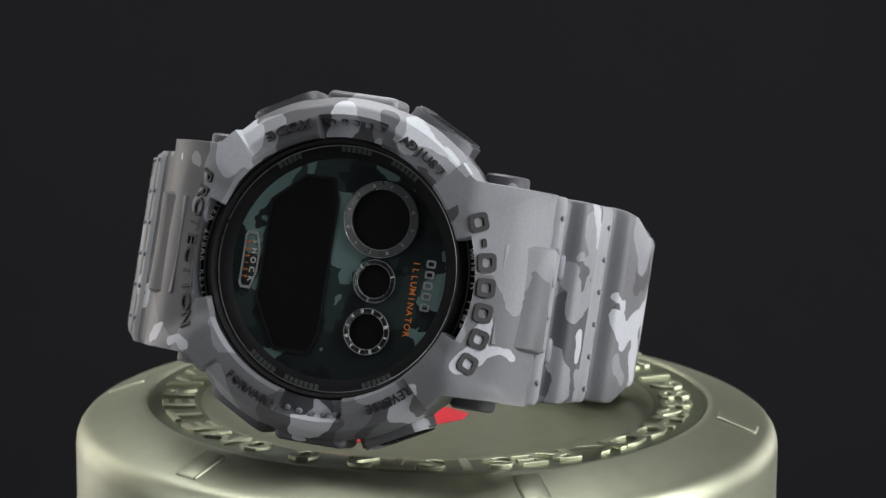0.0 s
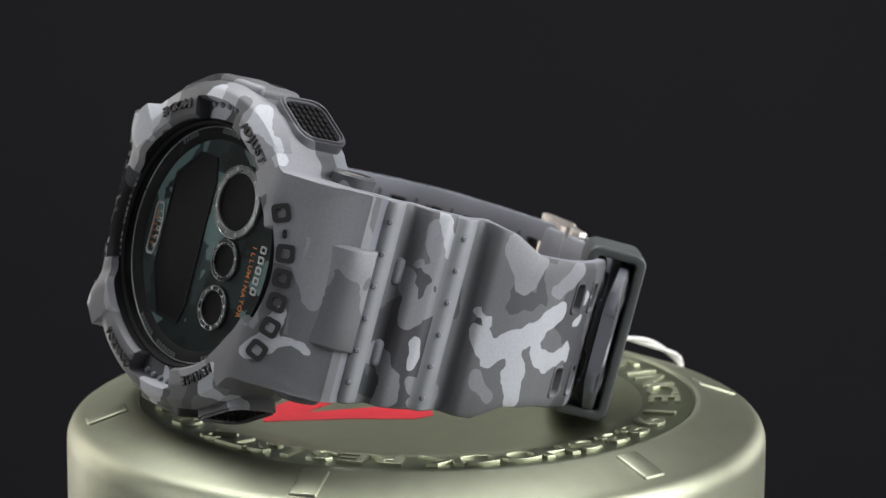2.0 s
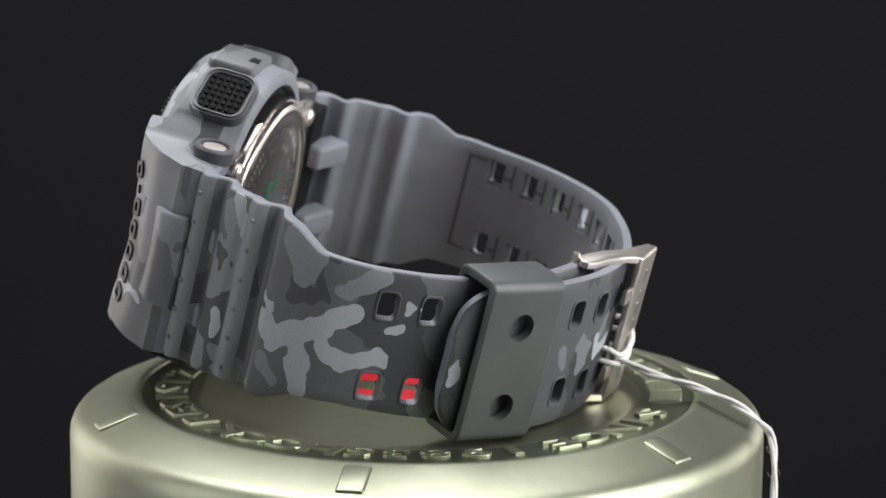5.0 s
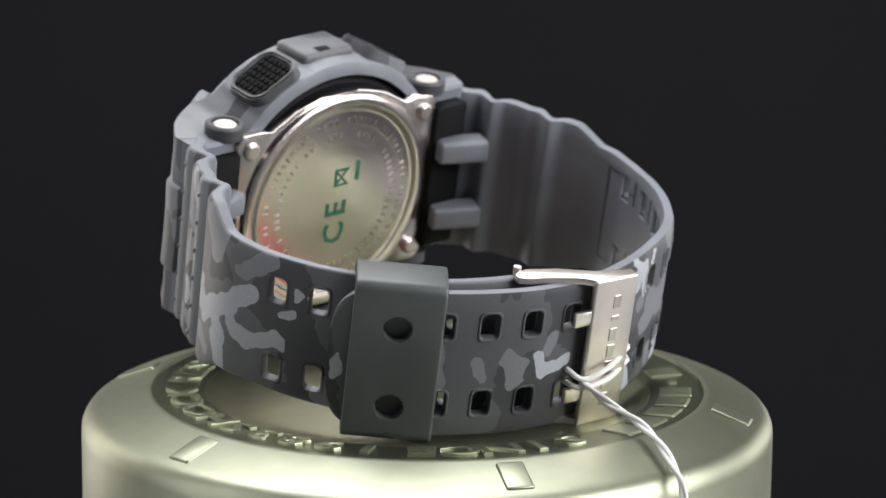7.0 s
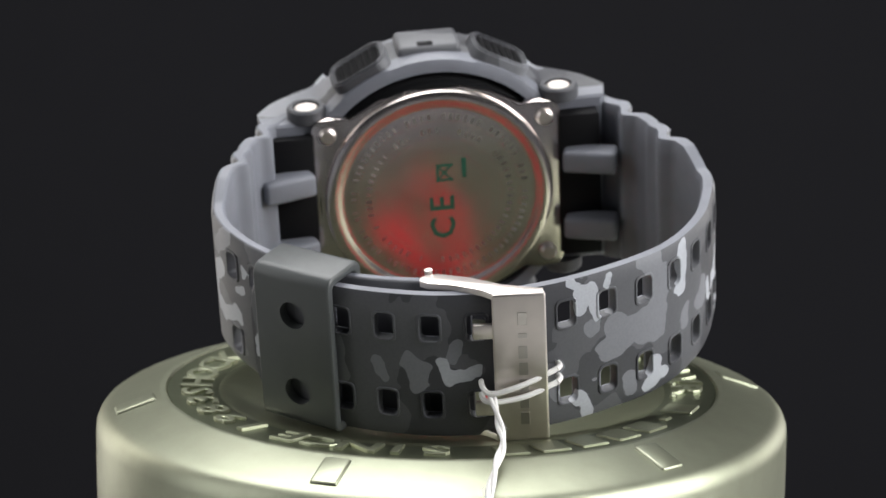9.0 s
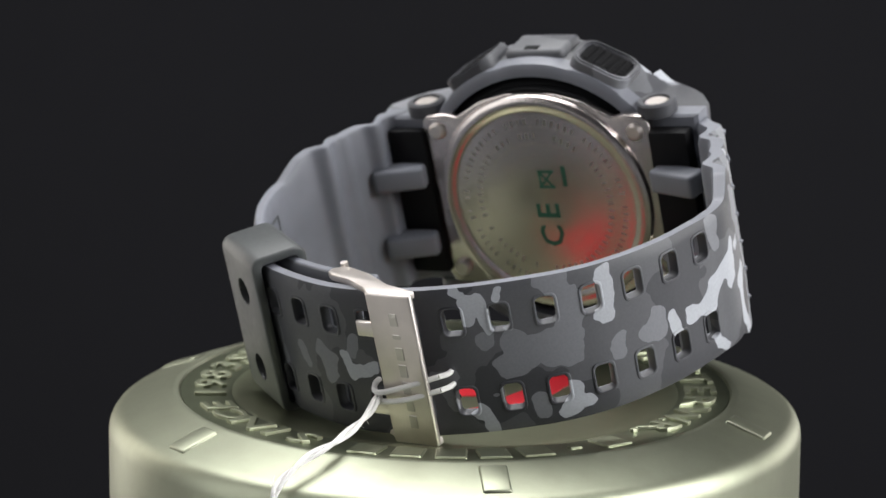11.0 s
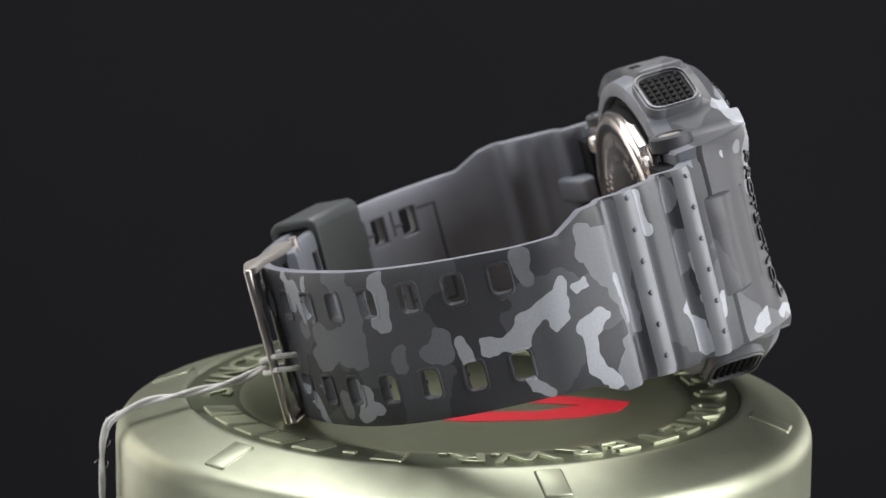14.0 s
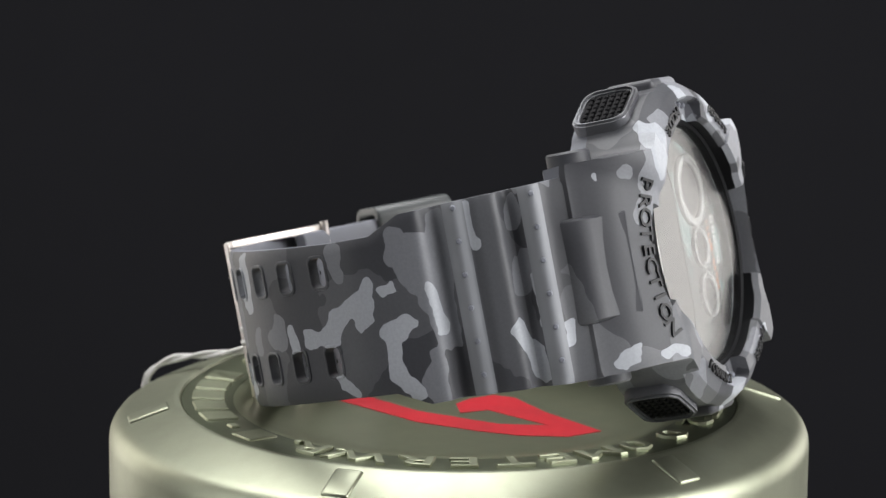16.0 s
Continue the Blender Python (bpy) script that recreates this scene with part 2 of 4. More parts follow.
GLASS, gnt, gb = nodes_of("mineral_glass")
gnt.nodes.remove(gb)
clear, gloss = gnt.nodes.new("ShaderNodeBsdfTransparent"), gnt.nodes.new("ShaderNodeBsdfGlossy")
clear.inputs["Color"].default_value, gloss.inputs["Roughness"].default_value = (0.985, 0.99, 0.99, 1), 0.16
facing = gnt.nodes.new("ShaderNodeLayerWeight")
facing.inputs["Blend"].default_value = 0.5
fifth = gnt.nodes.new("ShaderNodeMath")
fifth.operation, fifth.inputs[1].default_value = "POWER", 5.0
schlick = gnt.nodes.new("ShaderNodeMath")
schlick.operation, schlick.inputs[1].default_value, schlick.inputs[2].default_value = "MULTIPLY_ADD", 0.96, 0.024
both = gnt.nodes.new("ShaderNodeMixShader")
gnt.links.new(facing.outputs["Facing"], fifth.inputs[0])
gnt.links.new(fifth.outputs[0], schlick.inputs[0])
gnt.links.new(schlick.outputs[0], both.inputs[0])
gnt.links.new(clear.outputs[0], both.inputs[1])
gnt.links.new(gloss.outputs[0], both.inputs[2])
gnt.links.new(both.outputs[0], next(n for n in gnt.nodes if n.type == "OUTPUT_MATERIAL").inputs["Surface"])


# ---- mesh helpers ----
def finish(bm, angle=35):
    bmesh.ops.recalc_face_normals(bm, faces=bm.faces)
    for f in bm.faces:
        f.smooth = True
    for e in bm.edges:
        if len(e.link_faces) == 2 and e.calc_face_angle(0) > radians(angle):
            e.smooth = False
    return bm


def part(name, bm, material, parent, label="", angle=35):
    finish(bm, angle)
    me = bpy.data.meshes.new(name)
    bm.to_mesh(me)
    bm.free()
    me.materials.append(material)
    ob = new(name, me)
    if parent:
        ob.parent = parent
    return tagged(ob, label)


def scaled(bm):
    bmesh.ops.scale(bm, vec=(MM, MM, MM), verts=bm.verts)
    return bm


def lathe(profile, n=96, closed=False):
    """A turned shape about z from rows of r, z."""
    bm = bmesh.new()
    rings = []
    for r, z in profile:
        if r < 1e-6:
            rings.append([bm.verts.new((0, 0, z))])
        else:
            rings.append([bm.verts.new((r * math.cos(2 * math.pi * k / n), r * math.sin(2 * math.pi * k / n), z)) for k in range(n)])
    pairs = list(zip(rings, rings[1:]))
    if closed:
        pairs.append((rings[-1], rings[0]))
    for a, b in pairs:
        for k in range(n):
            q = [a[k % len(a)], a[(k + 1) % len(a)], b[(k + 1) % len(b)], b[k % len(b)]]
            q = list(dict.fromkeys(q))
            if len(q) > 2:
                bm.faces.new(q)
    return bm


def rbox(sx, sy, sz, bevel=0.3, seg=2):
    bm = bmesh.new()
    bmesh.ops.create_cube(bm, size=1)
    bmesh.ops.scale(bm, vec=(sx, sy, sz), verts=bm.verts)
    if bevel:
        bmesh.ops.bevel(bm, geom=list(bm.edges), offset=bevel, segments=seg, profile=0.5, affect="EDGES")
    return bm


def prism(outline, z0, z1, bevel=0.0):
    bm = bmesh.new()
    f = bm.faces.new([bm.verts.new((x, y, z0)) for x, y in outline])
    top = bmesh.ops.extrude_face_region(bm, geom=[f])
    bmesh.ops.translate(bm, vec=(0, 0, z1 - z0), verts=[g for g in top["geom"] if isinstance(g, bmesh.types.BMVert)])
    if bevel:
        bmesh.ops.recalc_face_normals(bm, faces=bm.faces)
        es = [e for e in bm.edges if all(abs(v.co.z - z1) < 1e-6 for v in e.verts)]
        bmesh.ops.bevel(bm, geom=es, offset=bevel, segments=2, profile=0.5, affect="EDGES")
    return bm


def rounded(w, h, r, n=5):
    pts = []
    for cx, cy, a0 in ((w / 2 - r, h / 2 - r, 0), (-w / 2 + r, h / 2 - r, 90), (-w / 2 + r, -h / 2 + r, 180), (w / 2 - r, -h / 2 + r, 270)):
        for k in range(n + 1):
            a = radians(a0 + 90 * k / n)
            pts.append((cx + r * math.cos(a), cy + r * math.sin(a)))
    return pts


def ring_of(outline, inner, z0, z1):
    """A flat frame between two outlines of the same count, from z0 to z1."""
    bm = bmesh.new()
    n = len(outline)
    v = [[bm.verts.new((x, y, z)) for x, y in o] for o, z in ((outline, z0), (outline, z1), (inner, z1), (inner, z0))]
    for a, b in zip(v, v[1:] + v[:1]):
        for k in range(n):
            bm.faces.new((a[k], a[(k + 1) % n], b[(k + 1) % n], b[k]))
    return bm


def glide(points, step):
    """A smooth line through points (any dimension), resampled at an even step."""
    p = [np.array(q, float) for q in points]
    p = [2 * p[0] - p[1]] + p + [2 * p[-1] - p[-2]]
    fine = []
    for a, b, c, d in zip(p, p[1:], p[2:], p[3:]):
        for k in range(24):
            t = k / 24
            fine.append(0.5 * (2 * b + (c - a) * t + (2 * a - 5 * b + 4 * c - d) * t * t + (3 * b - a - 3 * c + d) * t**3))
    fine.append(p[-2])
    fine = np.array(fine)
    s = np.concatenate([[0], np.cumsum(np.linalg.norm(np.diff(fine, axis=0), axis=1))])
    at = np.linspace(0, s[-1], max(2, int(s[-1] / step)))
    return np.stack([np.interp(at, s, fine[:, k]) for k in range(fine.shape[1])], 1), at


def tube(points, radius, n=8, step=0.6):
    line, _ = glide(points, step)
    bm = bmesh.new()
    rings, up = [], Vector((0.1, 0.2, 1)).normalized()
    for k, q in enumerate(line):
        d = Vector(line[min(k + 1, len(line) - 1)] - line[max(k - 1, 0)]).normalized()
        u = (up - d * up.dot(d)).normalized()
        v = d.cross(u)
        rings.append([bm.verts.new(Vector(q) + radius * (u * math.cos(2 * math.pi * j / n) + v * math.sin(2 * math.pi * j / n))) for j in range(n)])
    for a, b in zip(rings, rings[1:]):
        for j in range(n):
            bm.faces.new((a[j], a[(j + 1) % n], b[(j + 1) % n], b[j]))
    bm.faces.new(rings[0][::-1]), bm.faces.new(rings[-1])
    return bm


def letter_mesh(char, size, depth, bold=0.012, round_edge=0.0):
    cu = bpy.data.curves.new("letter", "FONT")
    cu.body, cu.size, cu.extrude, cu.offset = char, size, depth / 2, bold * size
    cu.bevel_depth, cu.bevel_resolution = round_edge, 1
    cu.align_x, cu.resolution_u = "CENTER", 2
    ob = new("letter", cu)
    dg = bpy.context.evaluated_depsgraph_get()
    dg.update()
    me = bpy.data.meshes.new_from_object(ob.evaluated_get(dg))
    bpy.data.objects.remove(ob)
    bpy.data.curves.remove(cu)
    return me


def joined_letters(items, size, depth, stretch=1.0, bold=0.012, round_edge=0.0):
    """Letters as one bmesh: rows of character and matrix (in mm)."""
    bm = bmesh.new()
    for char, m in items:
        me = letter_mesh(char, size, depth, bold, round_edge)
        me.transform(m @ Matrix.Diagonal((stretch, 1, 1, 1)))
        bm.from_mesh(me)
        bpy.data.meshes.remove(me)
    return bm


def frames(items, stroke=0.3):
    """Plain open frames, rows of width, height, depth and matrix (in mm)."""
    bm = bmesh.new()
    for w, h, d, m in items:
        one = ring_of(rounded(w, h, 0.25 * w, 3), rounded(w * (1 - stroke), h - w * stroke, 0.15 * w, 3), -d / 2, d / 2)
        one.transform(m)
        me = bpy.data.meshes.new("frame")
        one.to_mesh(me)
        one.free()
        bm.from_mesh(me)
        bpy.data.meshes.remove(me)
    return bm


def bars(items):
    """Plain bars, rows of width, height, depth and matrix (in mm)."""
    bm = bmesh.new()
    for w, h, d, m in items:
        one = rbox(w, h, d, min(w, h, d) * 0.2, 1)
        one.transform(m)
        me = bpy.data.meshes.new("bar")
        one.to_mesh(me)
        one.free()
        bm.from_mesh(me)
        bpy.data.meshes.remove(me)
    return bm


# ---- place round the tin ----
CENTRE = (-1.8, -3.3)


def setting():
    bm = rbox(5.0, 5.0, 0.02, 0)
    bmesh.ops.translate(bm, vec=(0, 0, -0.85), verts=bm.verts)
    tagged(part("ground", bm, FLOOR, None), "dark matt studio floor", "floor", kind="structure")
    bm = rbox(4.0, 0.02, 2.4, 0)
    bmesh.ops.translate(bm, vec=(0, 1.0, 0.36), verts=bm.verts)
    tagged(part("backdrop", bm, BACKCLOTH, None), "plain dark grey studio backdrop", "backdrop", kind="structure")
    table = new("table")
    bm = rbox(0.9, 0.64, 0.03, 0.004)
    bmesh.ops.translate(bm, vec=(0, -0.12, -0.105), verts=bm.verts)
    part("tabletop", bm, TABLE, table)
    for x in (-0.40, 0.40):
        for y in (-0.40, 0.16):
            bm = rbox(0.04, 0.04, 0.72, 0.003)
            bmesh.ops.translate(bm, vec=(x, y, -0.48), verts=bm.verts)
            part("leg", bm, TABLE, table)
    tagged(table, "unseen grey matt table carrying the turntable, lightened to brighten the tin wall", "table")


def make_turntable():
    ob = part("turntable", scaled(lathe([(0, -89.9), (148, -89.9), (150, -88), (150, -72), (148.5, -70.2), (0, -70.2)], 96)), PALE, None)
    return tagged(ob, "pale round plastic turntable under the tin", "turntable")


WORDS = [("#######", 137, 82), ("SINCE", 66, 32), ("1983", 20, -6), ("SHOCK", -14, -48), ("RESIST", -60, -96), ("200", -104, -130), ("METER", -140, -181), ("W.R.", -194, -212)]


def make_tin():
    tin = new("tin")
    prof = [(0, -70), (52.2, -70), (52.9, -69), (52.9, -5.0), (52.8, -4.0), (52.45, -3.1), (51.9, -2.35), (51.1, -1.8), (50.2, -1.4), (43.4, 0.95), (42.8, 1.12), (42.3, 1.05), (42.0, 0.6), (41.0, -1.8), (0, -2.0)]
    part("can", scaled(lathe(prof, 160)), TIN, tin, "smooth olive-green metal can")
    ring = [(42.05, 0.5), (41.95, 0.75), (41.5, 0.8), (34.6, 0.55), (34.2, 0.4), (34.2, -0.6), (41.5, -0.6)]
    part("letter_ring", scaled(lathe(ring, 160, True)), TINDIM, tin, "olive ring behind the lettering, darkened for its dark reflection")
    dish = [(34.2, 0.42), (33.8, 0.44), (33.0, 0.3), (31.6, -0.05), (30.2, -0.38), (28.6, -0.6), (27.0, -0.7), (0, -0.7), (0, -1.5), (34.2, -1.5)]
    part("dish", scaled(lathe(dish, 160)), TINPOLISH, tin, "polished olive-green dish")
    slope = math.degrees(math.atan2(0.25, 6.9))
    for word, a0, a1 in WORDS:
        for k, ch in enumerate(word):
            a = a0 + (a1 - a0) * k / (len(word) - 1)
            m = pose(0, 0, 0, 0, 0, a - 90) @ pose(0, 37.9, 0.46, slope, 0, 0)
            if ch == "#":
                w = 2.0 if k == 1 else 4.6
                bm = bars([(w, 1.4 if k == 1 else 5.0, 1.0, m)])
                part("letter_block", scaled(bm), TINRAISED, tin)
            else:
                bm = joined_letters([(ch, m @ pose(0, -2.6, 0))], 6.6, 1.1, 1.35, 0.0, 0.16)
                part("letter", scaled(bm), TINRAISED, tin)
    # bars across the shoulder
    tilt = -math.degrees(math.atan2(2.35, 6.8))
    for k in range(6):
        m = pose(0, 0, 0, 0, 0, -12 + 60 * k - 90) @ pose(0, 47.0, -0.50, tilt, 0, 0)
        bm = rbox(4.1, 6.4, 1.1, 0.4, 3)
        bm.transform(m)
        part("shoulder_bar", scaled(bm), TIN, tin)
    # red painted emblem in the dish
    swoosh = [(-0.7, 18.6), (-11.3, 4.7), (-14.7, -4.8), (-16.1, -11.0), (-15.5, -18.3), (-11.6, -22.7), (-2.2, -13.3), (5.3, -7.8), (6.3, -4.5), (3.5, -1.2), (0.1, 0.5), (-5.0, -0.9), (-2.6, -4.8), (-9.8, -14.7), (-10.3, -7.3), (-5.0, 5.6), (2.4, 14.9)]
    part("emblem", scaled(prism(swoosh, -0.696, -0.62)), RED, tin, "red painted emblem")
    return tagged(tin, "round olive-green metal gift tin with raised lettering round its dish", "tin")


# ---- the watch: x to twelve o'clock, y behind the face, z to nine o'clock ----
WATCH = Matrix(((0.95499657, 0.25743609, 0.14733704, -0.01358522), (-0.28509427, 0.93375458, 0.2163877, -0.02990105), (-0.08187063, -0.24865446, 0.96512598, 0.02573011), (0, 0, 0, 1)))
X0, Z0 = 1.4, 0.3  # middle of the case
FACE = Matrix.Translation((X0, -1.0, Z0)) @ pose(0, 0, 0, 0, 0, 1.2) @ Matrix(((0, 1, 0, 0), (0, 0, -1, 0), (-1, 0, 0, 0), (0, 0, 0, 1)))  # dial plane: right, up, out

DEEP = FACE @ Matrix.Translation((0, 0, -1.7))  # the dial lies below the bezel


def dial(clock, r, out, up_out=True):
    """A place on the face: degrees clockwise from twelve, radius, height out of the face."""
    m = DEEP @ pose(0, 0, 0, 0, 0, -clock) @ pose(0, r, out)
    return m if up_out else m @ pose(0, 0, 0, 0, 0, 180)


def on_face(bm, out=0.0, right=0.0, up=0.0):
    bm.transform(DEEP @ pose(right, up, out))
    return scaled(bm)


def smooth01(x, a, b):
    t = min(1, max(0, (x - a) / (b - a)))
    return t * t * (3 - 2 * t)


def bezel_shape(a, r):
    """Height of the bezel's top at angle a (0 at twelve, 180 at six); the hood at six lies lower."""
    ap = abs((a + 90) % 180 - 90)
    six = math.cos(radians(a)) < 0
    low = (1.05 if six else 0.4) * smooth01(-ap, -34, -25) + (0.3 if six else 0.0)
    x, z = r * math.cos(radians(ap)), r * math.sin(radians(ap))
    ridge = np.interp(r, [17.9, 18.3, 20.4, 22.4, 23.8, 26], [10.4, 11.3, 11.4, 10.4, 8.4, 6.4])
    hood = min(np.interp(r, [17.9, 18.4, 19.9, 40], [10.8, 11.7, 11.8, 11.8]), np.interp(x, [18.2, 19.2, 23.6, 25.2, 28.2], [11.8, 11.4, 8.4, 7.0, 2.6]))
    hood -= low
    inside = smooth01(-ap, -46.4, -45.6)
    h = ridge + (hood - ridge) * inside
    gap = smooth01(-ap, -21.0, -20.0) * smooth01(-r, -20.2, -19.7)
    h += (7.6 - h) * gap
    gap = smooth01(ap, 75.6, 76.6) * smooth01(-r, -21.0, -20.4)
    h += (8.9 - h) * gap
    return h


def bezel_edge(ap):
    c, s = math.cos(radians(ap)), math.sin(radians(ap))
    rect = min(28.0 / max(c, 1e-6), 14.7 / max(s, 1e-6))
    r = max(23.5, rect)
    r += 0.2 * smooth01(ap, 49, 51) * smooth01(-ap, -73, -71.5) + 0.1 * smooth01(ap, 77, 78.5)
    return r


def make_bezel(watch):
    bm = bmesh.new()
    cols = []
    steps = sorted({round(a, 3) for q in range(4) for a in [90 * q + (f if q % 2 == 0 else 90 - f) for f in
                   [*range(0, 90, 2), 20.1, 20.5, 20.9, 27.7, 28.3, 45.7, 46.0, 46.4, 50.1, 50.9, 72.0, 72.8, 75.7, 76.1, 76.5, 77.1, 77.7, 78.4]]})
    for a in steps:
        a = a % 360
        ap = abs((a + 90) % 180 - 90)
        edge = bezel_edge(ap)
        rs = [17.9, 18.1, 18.4, 19.0, 19.6, 19.95, 20.2, 20.5, 20.8, 21.1]
        rs += [21.1 + (edge - 21.1) * k for k in (0.12, 0.25, 0.38, 0.5, 0.62, 0.75, 0.88, 0.96)]
        row = [(17.9, 6.2)] + [(r, bezel_shape(a, r)) for r in rs]
        top = bezel_shape(a, edge * 0.985)
        row += [(edge, top - 0.5), (edge, min(top - 0.9, 3.0)), (edge - 0.1, min(top - 1.4, 1.0)), (edge - 0.6, -1.6), (edge - 1.4, -2.0), (21.0, -2.0), (20.8, 7.0)]
        ca, sa = math.cos(radians(a)), math.sin(radians(a))
        cols.append([bm.verts.new(FACE @ Vector((-r * sa, r * ca, h))) for r, h in row])
    for a, b in zip(cols, cols[1:] + cols[:1]):
        for k in range(len(a)):
            j = (k + 1) % len(a)
            f = bm.faces.new((a[k], b[k], b[j], a[j]))
            f.material_index = 2 if k == 0 else 1 if k >= len(a) - 5 else 0
    bezel = part("bezel", scaled(bm), CAMO, watch, "grey camouflage resin bezel", 28)
    bezel.data.materials.append(GREY)
    bezel.data.materials.append(BLACK)
    # words printed on the bezel, each sign seated on the surface
    def seat(clock, r, lift=0.2):
        def at(c, q):
            return FACE @ pose(0, 0, 0, 0, 0, -c) @ Vector((0, q, bezel_shape(c, q) + lift))
        o = at(clock, r)
        up = (at(clock, r + 0.8) - at(clock, r - 0.8)).normalized()
        right = (at(clock + 2, r) - at(clock - 2, r)).normalized()
        out = right.cross(up).normalized()
        right = up.cross(out)
        return Matrix(((right.x, up.x, out.x, o.x), (right.y, up.y, out.y, o.y), (right.z, up.z, out.z, o.z), (0, 0, 0, 1)))
    def arc(word, c0, c1, r, tops_out, size, stretch=1.1, spread=0.0):
        items = []
        for k, ch in enumerate(word):
            u = k / (len(word) - 1)
            m = seat(c0 + (c1 - c0) * u, r + spread * (2 * u - 1) ** 2) @ pose(0, 0, 0, 0, 0, 0 if tops_out else 180)
            items.append((ch, m @ pose(0, -size * 0.35, 0)))
        return part("word", scaled(joined_letters(items, size, 0.3, stretch)), INK, bezel, "black printed word")
    arc("MODE", -109, -124, 20.0, False, 1.8, 1.4)
    arc("ADJUST", -67, -49, 20.2, True, 1.8, 1.2)
    arc("REVERSE", 47.5, 64.5, 20.2, True, 1.9, 0.85)
    arc("FORWARD", 125, 105, 20.2, False, 1.9, 0.85)
    arc("PROTECTION", -153, -207, 20.9, False, 2.7, 1.3, 1.2)
    rows = []
    for k, w in enumerate((2.6, 1.3, 2.6, 2.6, 2.6, 2.6, 2.6)):
        c = (-25, -17.5, -10.5, -1.5, 7.5, 16.5, 25.5)[k]
        rows.append((w, 0.6 if k == 1 else 2.7, 0.3, seat(c, 21.7 + 1.5 * smooth01(c, 0, 27))))
    part("brand_mark", scaled(frames(rows, 0.5)), INK, bezel, "black brand mark")
    # raised panels with a hollow front on both hoods
    for turned in (0, 180):
        prof = [(21.5, 6.0), (22.7, 9.35), (22.95, 9.9), (23.3, 9.85), (24.0, 8.95), (25.0, 7.85), (26.0, 7.0), (27.0, 6.3), (27.9, 5.6), (28.5, 4.6), (28.8, 3.2), (28.7, 1.6), (27.0, 0.6)]
        bm = bmesh.new()
        rows = []
        for wide, drop in ((-7.3, 0.9), (-7.15, 0.3), (-6.8, 0.0), (-3.4, 0.12), (0.0, 0.16), (3.4, 0.12), (6.8, 0.0), (7.15, 0.3), (7.3, 0.9)):
            rows.append([bm.verts.new((wide, u - 0.6 * drop, h - 0.8 * drop)) for u, h in prof])
        for a, b in zip(rows, rows[1:]):
            for k in range(len(prof) - 1):
                bm.faces.new((a[k], a[k + 1], b[k + 1], b[k]))
        bm.faces.new(rows[0][::-1])
        bm.faces.new(rows[-1])
        bm.transform(FACE @ pose(0, 0, 0, 0, 0, turned) @ pose(0, 0.1, -1.55 if turned == 0 else -2.4))
        part("hood_panel", scaled(bm), CAMO, bezel, "", 40)
    # studs in the openings at nine and three, and a block with a slot on the flank
    for side in (-90, 90):
        flank = FACE @ pose(0, 0, 0, 0, 0, -side)
        bm = rbox(10.2, 3.4, 7.6, 0.9, 3)
        bm.transform(flank @ pose(0, 22.7, 4.6))
        bumper = part("bumper", scaled(bm), CAMO, bezel)
        bm = rbox(2.6, 0.5, 1.6, 0.2)
        bm.transform(flank @ pose(0.6, 24.25, 2.2))
        part("slot", scaled(bm), BLACK, bumper)
        for k in range(5):
            bm = lathe([(0, 0.45), (0.3, 0.4), (0.5, 0.1), (0.52, -0.4), (0, -0.4)], 10)
            bm.transform(dial(side + (k - 2) * 5.0, 20.2, 9.0 + 1.7))
            part("stud", scaled(bm), GREY, bezel)
    return bezel


